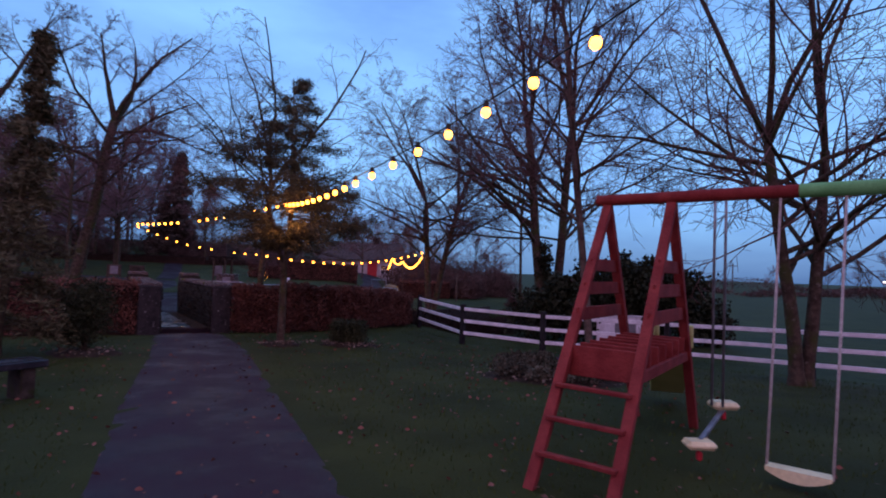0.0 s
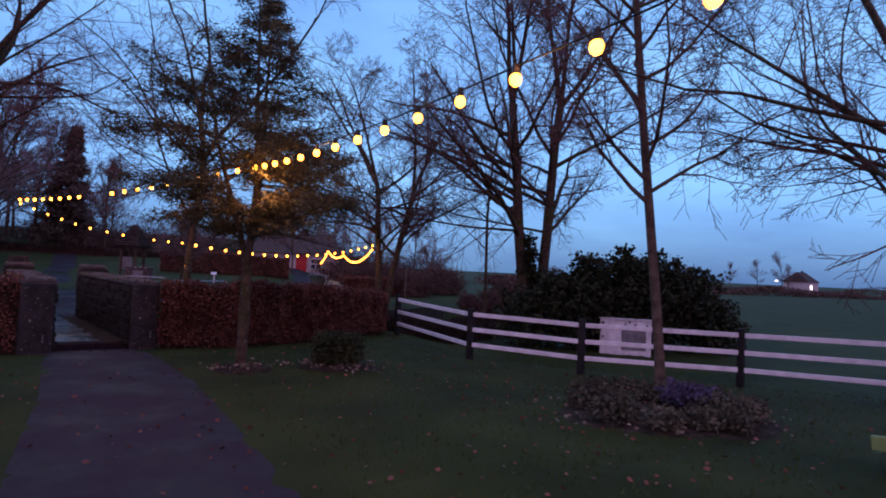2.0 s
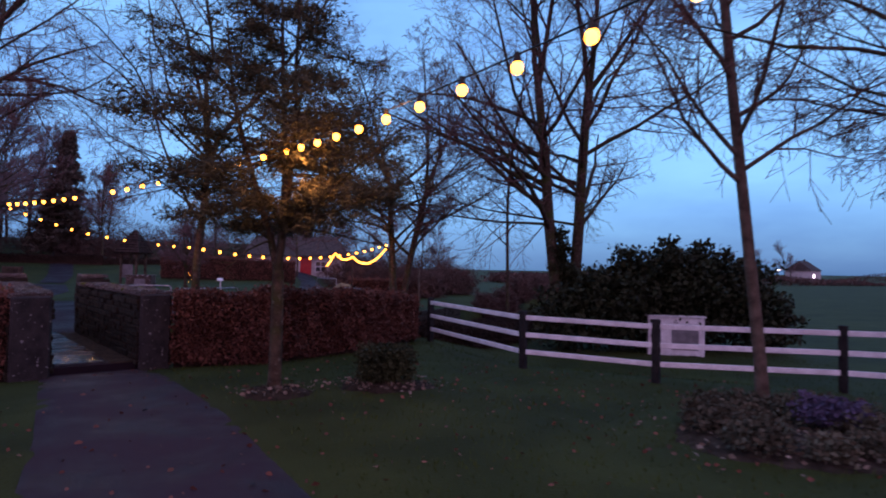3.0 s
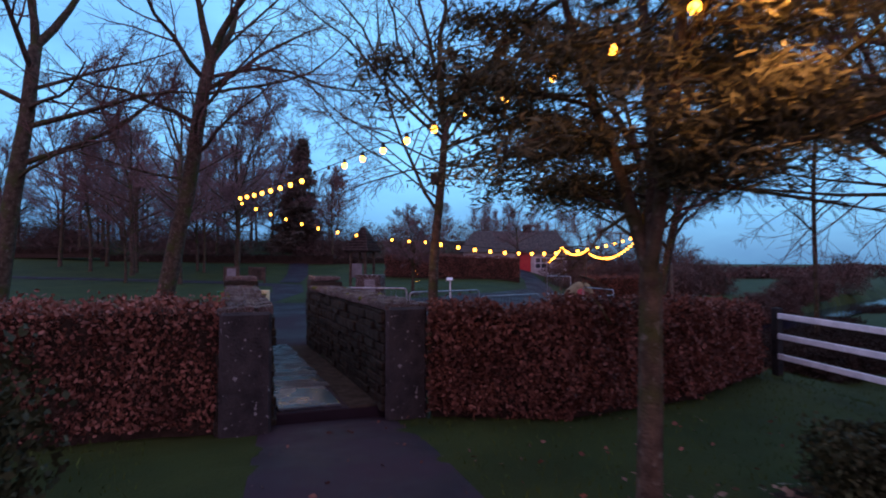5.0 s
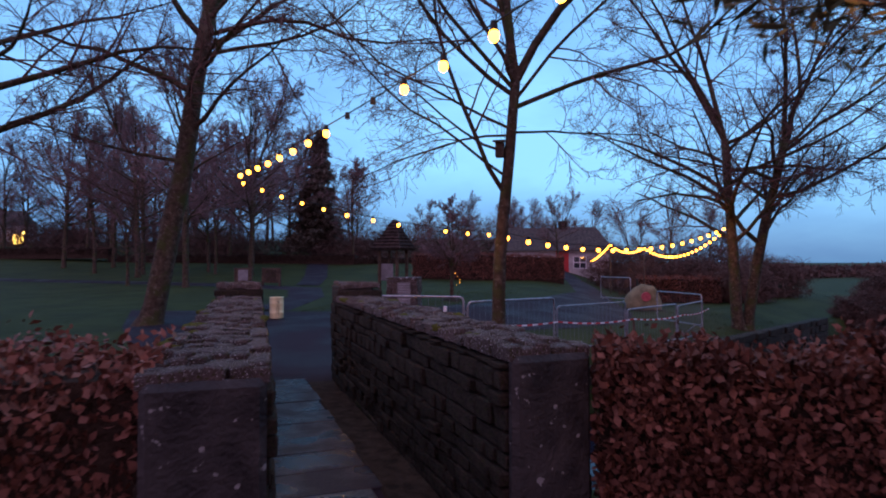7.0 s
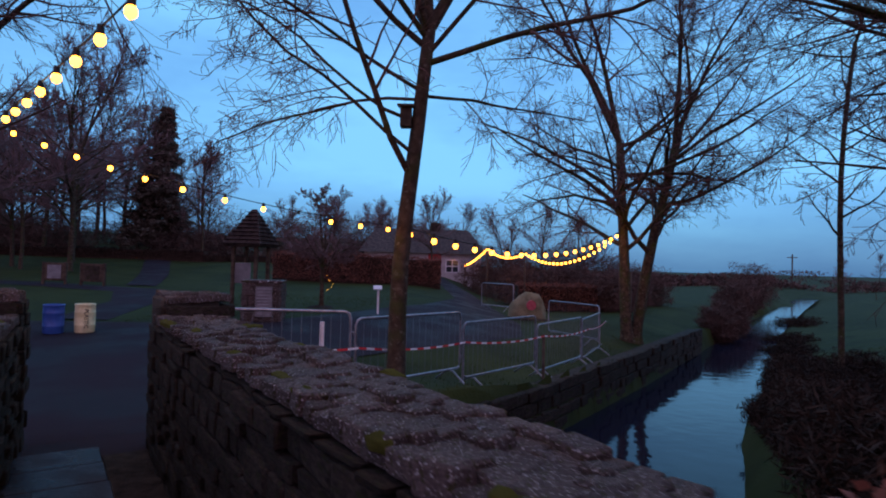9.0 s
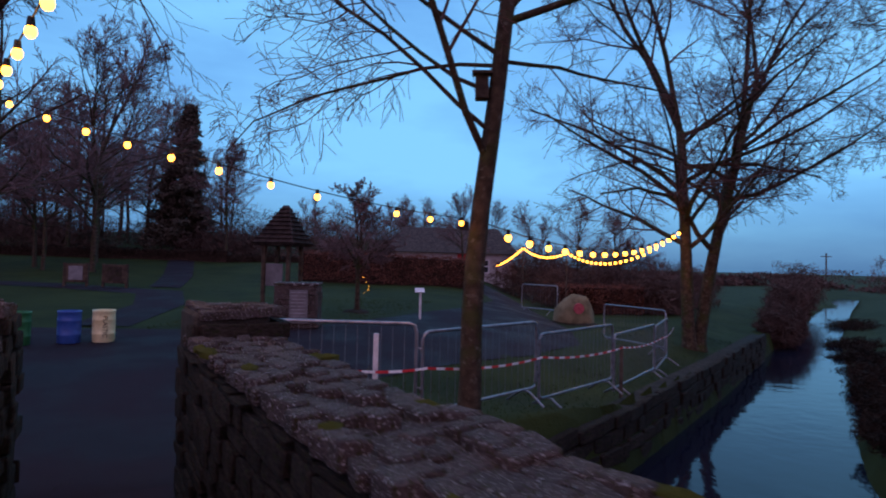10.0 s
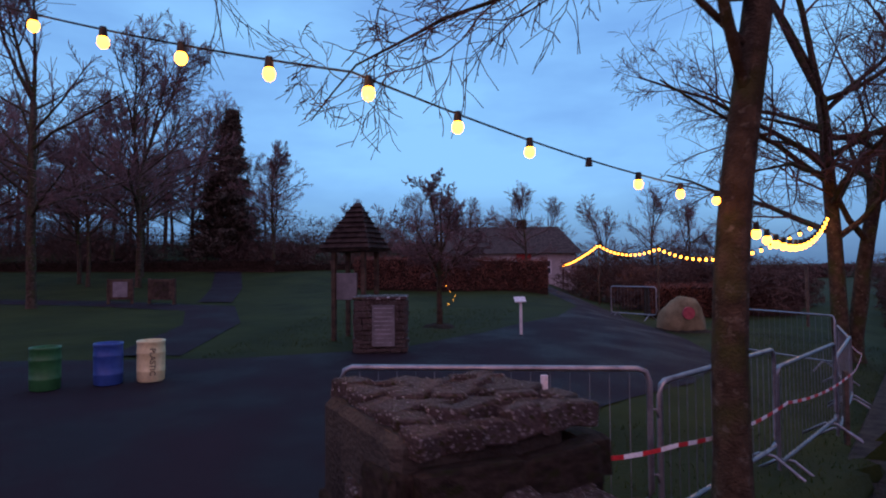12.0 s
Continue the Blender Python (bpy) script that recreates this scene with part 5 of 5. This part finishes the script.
ki = thing("stone_plinth", -11.2, 27.35, ground_z(-11.2, 27.35), "square rubble stone plinth with a pale inscribed panel", "plinth", turn=8)
part("core", box((0, 0, 0.40), (0.74, 0.6, 0.94), None, 0.02), M_MORTAR, ki)
for ox, oy, ax, ln, out in ((-0.4, -0.33, Vector((1, 0, 0)), 0.8, Vector((0, -1, 0))), (-0.4, -0.33, Vector((0, 1, 0)), 0.66, Vector((-1, 0, 0))), (0.4, -0.33, Vector((0, 1, 0)), 0.66, Vector((1, 0, 0)))):
    lay(ki, Vector((ox, oy, -0.05)), ax, Vector((0, 0, 1)), out, ln, 0.92, 0.085, 0.22, 0.07, random.Random(7), M_CAP)
part("cap", box((0, 0, 0.90), (0.88, 0.74, 0.05), None, 0.012), M_CAP, ki)
part("panel", box((0.06, -0.375, 0.46), (0.36, 0.03, 0.66), None, 0.006), M_BOARD, ki, "pale inscribed panel")
for i in range(9):
    part("text_line", box((0.06, -0.393, 0.74 - i * 0.068), (0.30 - 0.02 * (i % 3), 0.004, 0.018), None, 0.0), M_STEEL, ki, "unreadable line of writing")

lc = thing("lectern_sign", -8.88, 29.2, ground_z(-8.88, 29.2), "pale lectern sign on a slim white post", "sign", turn=12)
part("post", box((0, 0, 0.30), (0.05, 0.05, 0.75), None, 0.006), M_WHITE, lc)
part("panel", box((-0.02, -0.02, 0.70), (0.22, 0.16, 0.025), pose(0, 0, 0, 35), 0.004), M_WHITE, lc)

bo = thing("boulder", -4.4, 34.6, ground_z(-4.4, 34.6), "rounded tan memorial boulder with a red round plaque", "boulder", turn=10)
bm = bmesh.new()
bmesh.ops.create_icosphere(bm, subdivisions=4, radius=1.0)
for v in bm.verts:
    c = v.co.copy()
    n_ = noise.noise(c * 1.7) * 0.12 + noise.noise(c * 5) * 0.035
    v.co = Vector((c.x * 0.68, c.y * 0.4, max(c.z, -0.25) * 0.82 + 0.12)) * (1 + n_)
part("stone", to_mesh("stone", bm, True), M_BOULD, bo)
bm = bmesh.new()
bmesh.ops.create_cone(bm, cap_ends=True, segments=24, radius1=0.17, radius2=0.165, depth=0.05, matrix=pose(-0.02, -0.42, 0.52, 90))
part("plaque", bm, M_PINK, bo, "faded red round plaque")
mulch("mulch_ring", -4.4, 34.5, 0.95, 0.6, 5, "dark soil edge round the boulder")

for x, y, w, t in ((-21.7, 35.6, 0.75, 10), (-20.2, 35.5, 1.0, -12)):
    ib = thing("information_board", x, y, ground_z(x, y), "low framed information board on the lawn", "sign", "information boards", turn=t)
    for s in (-1, 1):
        part("post", box((s * w / 2, 0, 0.38), (0.09, 0.09, 0.95), None, 0.01), M_WOOD, ib)
    part("frame", box((0, 0, 0.5), (w - 0.06, 0.06, 0.66), None, 0.01), M_WOOD, ib)
    part("panel", box((0, -0.035, 0.5), (w * 0.62, 0.012, 0.5), None, 0.004), M_BOARD if t > 0 else M_STONE, ib, "faded pale panel")

wp = thing("white_post", -0.5, 36.0, ground_z(-0.5, 36.0), "slim pale post on the river bank", "post")
part("post", tube([(0, 0, -0.2), (0, 0, 1.75)], 0.045), M_BARK2, wp)
nb = thing("white_cabinet", 5.15, 19.8, ground_z(5.15, 19.8), "white weathered board box behind the fence", "cabinet", turn=-18)
part("body", box((0, 0, 0.48), (1.4, 0.36, 1.02), None, 0.012), M_WHITE, nb)
part("door", box((0.22, -0.195, 0.46), (0.66, 0.03, 0.62), None, 0.008), M_BOARD, nb, "inset panel")
part("lid", box((0, 0, 1.005), (1.48, 0.44, 0.03), None, 0.008), M_WHITE, nb)
be = thing("stone_bench", -5.55, 6.6, 0.0, "grey stone slab bench on the lawn", "bench", turn=62)
part("seat", box((0, 0, 0.42), (1.3, 0.42, 0.09), None, 0.012), M_SLAB, be)
for s in (-0.45, 0.45):
    part("leg", box((s, 0, 0.17), (0.16, 0.34, 0.42), None, 0.012), M_STONE, be)
near_ = min(STEM[16], key=lambda q: abs(q.z - 3.35))
nx_ = thing("nest_box", TREE_N.x + near_.x - 0.155, TREE_N.y + near_.y - 0.05, TREE_N.z + near_.z - 0.15, "small dark wooden nest box on the tree trunk", "nest box")
part("body", box((0, 0, 0.21), (0.14, 0.15, 0.26), None, 0.008), M_WOOD, nx_)
part("roof", box((0, -0.02, 0.35), (0.21, 0.24, 0.03), pose(0, 0, 0, 8), 0.005), M_WOOD, nx_)
de = thing("light_ornament", -61.5, 57.5, ground_z(-61.5, 57.5), "distant glowing yellow rope-light lawn ornament", "ornament")
for p, q in (((-0.6, 0, 0.9), (0.5, 0, 0.95)), ((-0.55, 0, 0.0), (-0.55, 0, 0.9)), ((-0.3, 0, 0.0), (-0.35, 0, 0.9)), ((0.25, 0, 0), (0.25, 0, 0.9)), ((0.5, 0, 0), (0.5, 0, 0.95)), ((0.5, 0, 0.95), (0.8, 0, 1.4))):
    part("light_rope", tube([p, q], 0.07, 6), M_DEER, de)

# ---- string lights ----
BULB = bmesh.new()
bmesh.ops.create_uvsphere(BULB, u_segments=12, v_segments=8, radius=0.034)
for v in BULB.verts:
    v.co.z = v.co.z * 1.2 - 0.075
BULB = to_mesh("bulb", BULB, True)
BULB.materials.append(M_BULB)
HOLD = bmesh.new()
bmesh.ops.create_cone(HOLD, cap_ends=True, segments=10, radius1=0.026, radius2=0.02, depth=0.06, matrix=pose(0, 0, -0.015))
HOLD = to_mesh("bulb_holder", HOLD)
HOLD.materials.append(M_BRASS)


def string_lights(nodes, sags, spacing, label, dead=(), size=1.0):
    o = Vector(nodes[0])
    root = thing("string_lights", o.x, o.y, o.z, label, "string lights", "strings of lights")
    line = []
    for (a, b), s in zip(zip(nodes[:-1], nodes[1:]), sags):
        a, b = Vector(a), Vector(b)
        for i in range(24):
            t = i / 24
            line.append(a.lerp(b, t) - Vector((0, 0, 4 * s * t * (1 - t))) - o)
    line.append(Vector(nodes[-1]) - o)
    part("cable", tube(line, 0.0065 * size, 5), M_CABLE, root, "black rubber cable")
    acc, k = spacing * 0.5, 0
    for a, b in zip(line[:-1], line[1:]):
        L = (b - a).length
        while acc < L:
            p = a.lerp(b, acc / L)
            h = part("bulb_holder", HOLD, M_BRASS, root, m=Matrix.Translation(p) @ Matrix.Diagonal((size, size, size, 1)))
            if k not in dead:
                part("bulb", BULB, M_BULB, h, "glowing warm bulb")
            k += 1
            acc += spacing
        acc -= L


string_lights([(1.9, 1.0, 3.45), (-1.2, 6.4, 2.74), (-4.0, 12.6, 3.1)], (0.12, 0.08), 0.56, "warm festoon bulbs on a black cable over the lawn", size=0.95)
string_lights([(-4.0, 12.6, 3.1), (-11.7, 20.2, 3.05)], (0.14,), 0.56, "warm festoon bulbs on a black cable over the bridge", dead=(9, 10), size=0.95)
string_lights([(-11.7, 20.2, 3.0), (-9.6, 19.75, 2.36), (-7.75, 21.6, 2.12)], (0.03, 0.05), 0.42, "warm festoon bulbs on a black cable between trees", dead=(8,), size=0.7)
string_lights([(-7.7, 21.8, 2.15), (-2.2, 31.4, 2.75)], (0.45,), 0.62, "warm festoon bulbs on a black cable along the river", size=1.15)
string_lights([(-2.3, 31.7, 2.6), (-4.1, 38.4, 2.3), (-5.4, 43.0, 2.6), (-6.4, 48.5, 1.75)], (0.55, 0.3, 0.1), 0.34, "fine chain of warm fairy lights draped above the hedge", size=1.15)
string_lights([(-10.45, 30.15, 1.35), (-10.2, 30.1, 1.05), (-10.5, 30.1, 0.85)], (0.05, 0.03), 0.14, "tiny fairy lights hung in a small tree", size=0.16)
for x, y, h in ((-4.1, 38.4, 2.3), (-5.4, 43.0, 2.6), (-6.4, 48.5, 1.8)):
    p = thing("light_pole", x, y, ground_z(x, y), "slim dark pole holding up lights", "pole", "light poles")
    part("pole", tube([(0, 0, -0.2), (0, 0, h - ground_z(x, y))], 0.03), M_WOOD, p)
p = thing("light_pole", 1.9, 1.0, 0.0, "tall dark pole holding up lights beside the swings", "pole", "light poles")
part("pole", tube([(0, 0, -0.2), (0, 0, 3.5)], 0.04), M_WOOD, p)

# the bulbs' own light, gathered at some of them
for x, y, z, w in ((0.6, 4.2, 3.0, 9), (-1.2, 6.4, 2.72, 9), (-2.6, 9.4, 2.85, 10), (-3.55, 11.6, 2.85, 17), (-5.2, 13.8, 2.85, 12), (-7.4, 15.9, 2.8, 12), (-10.2, 18.7, 2.85, 12), (-9.6, 19.75, 2.3, 8), (-8.1, 21.2, 2.1, 4), (-5.6, 25.6, 1.85, 12), (-2.9, 30.4, 2.35, 16), (-3.4, 35.6, 1.95, 18), (-5.0, 41.6, 2.2, 16)):
    lamp = new("bulb_light", bpy.data.lights.new("bulb_light", "POINT"))
    lamp.data.energy, lamp.data.color, lamp.data.shadow_soft_size = w, (1.0, 0.52, 0.16), 0.05
    lamp.location = (x, y, z - 0.12)

# ---- grass and fallen leaves ----
rgs = np.random.default_rng(21)
n = 90000
gx_, gy_ = rgs.uniform(-14, 8, n), rgs.uniform(1.5, 34, n)
dn_, sn_ = poly_d(gx_, gy_, NEAR_BANK)
df_, sf_ = poly_d(gx_, gy_, FAR_BANK)
pl, _ = poly_d(gx_, gy_, [(-0.5, 2.2), (-1.85, 4.5), (-3.2, 7.3), (-5.0, 11.1), (-8.0, 15.0)])
dr, _ = poly_d(gx_, gy_, [(-12.5, 21.5), (-11.8, 25), (-8.4, 26.8), (-6.8, 30), (-6.3, 34)])
keep = (pl > 1.15) & (((sn_ < 0) & (dn_ > 0.3)) | ((sf_ > 0) & (df_ > 0.1) & (dr > 2.6)))
gx_, gy_ = gx_[keep], gy_[keep]
gz_ = land(gx_, gy_)
n = len(gx_)
a = rgs.uniform(0, 6.28, n)
h = rgs.uniform(0.02, 0.065, n)
w = 0.004 + 0.004 * rgs.random(n)
lx, ly = rgs.normal(0, 0.02, n), rgs.normal(0, 0.02, n)
v = np.stack([np.stack([gx_ - np.cos(a) * w, gy_ - np.sin(a) * w, gz_ - 0.005], 1), np.stack([gx_ + np.cos(a) * w, gy_ + np.sin(a) * w, gz_ - 0.005], 1), np.stack([gx_ + lx, gy_ + ly, gz_ + h], 1)], 1).reshape(-1, 3)
me = bpy.data.meshes.new("grass")
me.vertices.add(3 * n)
me.vertices.foreach_set("co", v.ravel())
me.loops.add(3 * n)
me.loops.foreach_set("vertex_index", np.arange(3 * n))
me.polygons.add(n)
me.polygons.foreach_set("loop_start", np.arange(n) * 3)
me.update(calc_edges=True)
tagged(part("grass", me, M_BLADE), "short winter grass blades on the lawn", "grass", kind="stuff")
n = 1100
fx, fy = rgs.uniform(-7, 4, n), rgs.uniform(3, 15.5, n)
me = leaf_mesh("fallen_leaves", np.stack([fx, fy, land(fx, fy) + 0.03], 1), 0.035, rgs, 0.85)
tagged(part("fallen_leaves", me, M_BEECH), "scattered dry fallen leaves on lawn and path", "leaves", kind="stuff")

lit = np.concatenate([np.stack([rgs.normal(cx, r_ * 0.45, m_), rgs.normal(cy, r_ * 0.36, m_)], 1) for cx, cy, r_, m_ in ((-2.56, 13.08, 0.8, 260), (-3.95, 12.6, 0.55, 120), (-6.85, 10.4, 0.8, 120), (1.65, 10.5, 1.6, 320))])
me = leaf_mesh("leaf_litter", np.stack([lit[:, 0], lit[:, 1], land(lit[:, 0], lit[:, 1]) + 0.075], 1), 0.04, rgs, 0.8)
tagged(part("leaf_litter", me, M_LITTER), "pale dead leaves lying on the mulch", "leaves", kind="stuff")

# ---- masonry pieces ----
parapet("parapet", 3.28, 3.72, 15.95, 21.1, 1.16, 21.12, 1.34, 31, -1)
left_wall = parapet("parapet", 1.58, 2.04, 15.85, 21.6, 1.16, 21.6, 1.34, 32, 1)
left_wall.matrix_basis = left_wall.matrix_basis @ pose(0, 0, 0, 0, 0, -2.6)
bw = thing("river_wall", FAR_BANK[3][0], FAR_BANK[3][1], 0, "old rubble stone wall holding the river bank", "wall", kind="structure")
bo_ = Vector((FAR_BANK[3][0], FAR_BANK[3][1], 0))
rb = random.Random(12)
for (ax, ay), (bx, by) in zip(FAR_BANK[3:7], FAR_BANK[4:8]):
    d = Vector((bx - ax, by - ay, 0))
    L = d.length
    d.normalize()
    out = Vector((d.y, -d.x, 0))
    a = Vector((ax, ay, 0)) - bo_
    mid = a + d * (L / 2)
    part("wall_core", box((mid.x + out.x * -0.12, mid.y + out.y * -0.12, -0.98), (L + 0.1, 0.40, 1.3), Matrix((d, -out, Vector((0, 0, 1)))).transposed().to_4x4(), 0.02), M_MORTAR, bw)
    lay(bw, a + out * 0.08 + Vector((0, 0, -1.35)), d, Vector((0, 0, 1)), out, L, 1.08, 0.21, 0.42, 0.12, rb, M_STONE, limit=110)
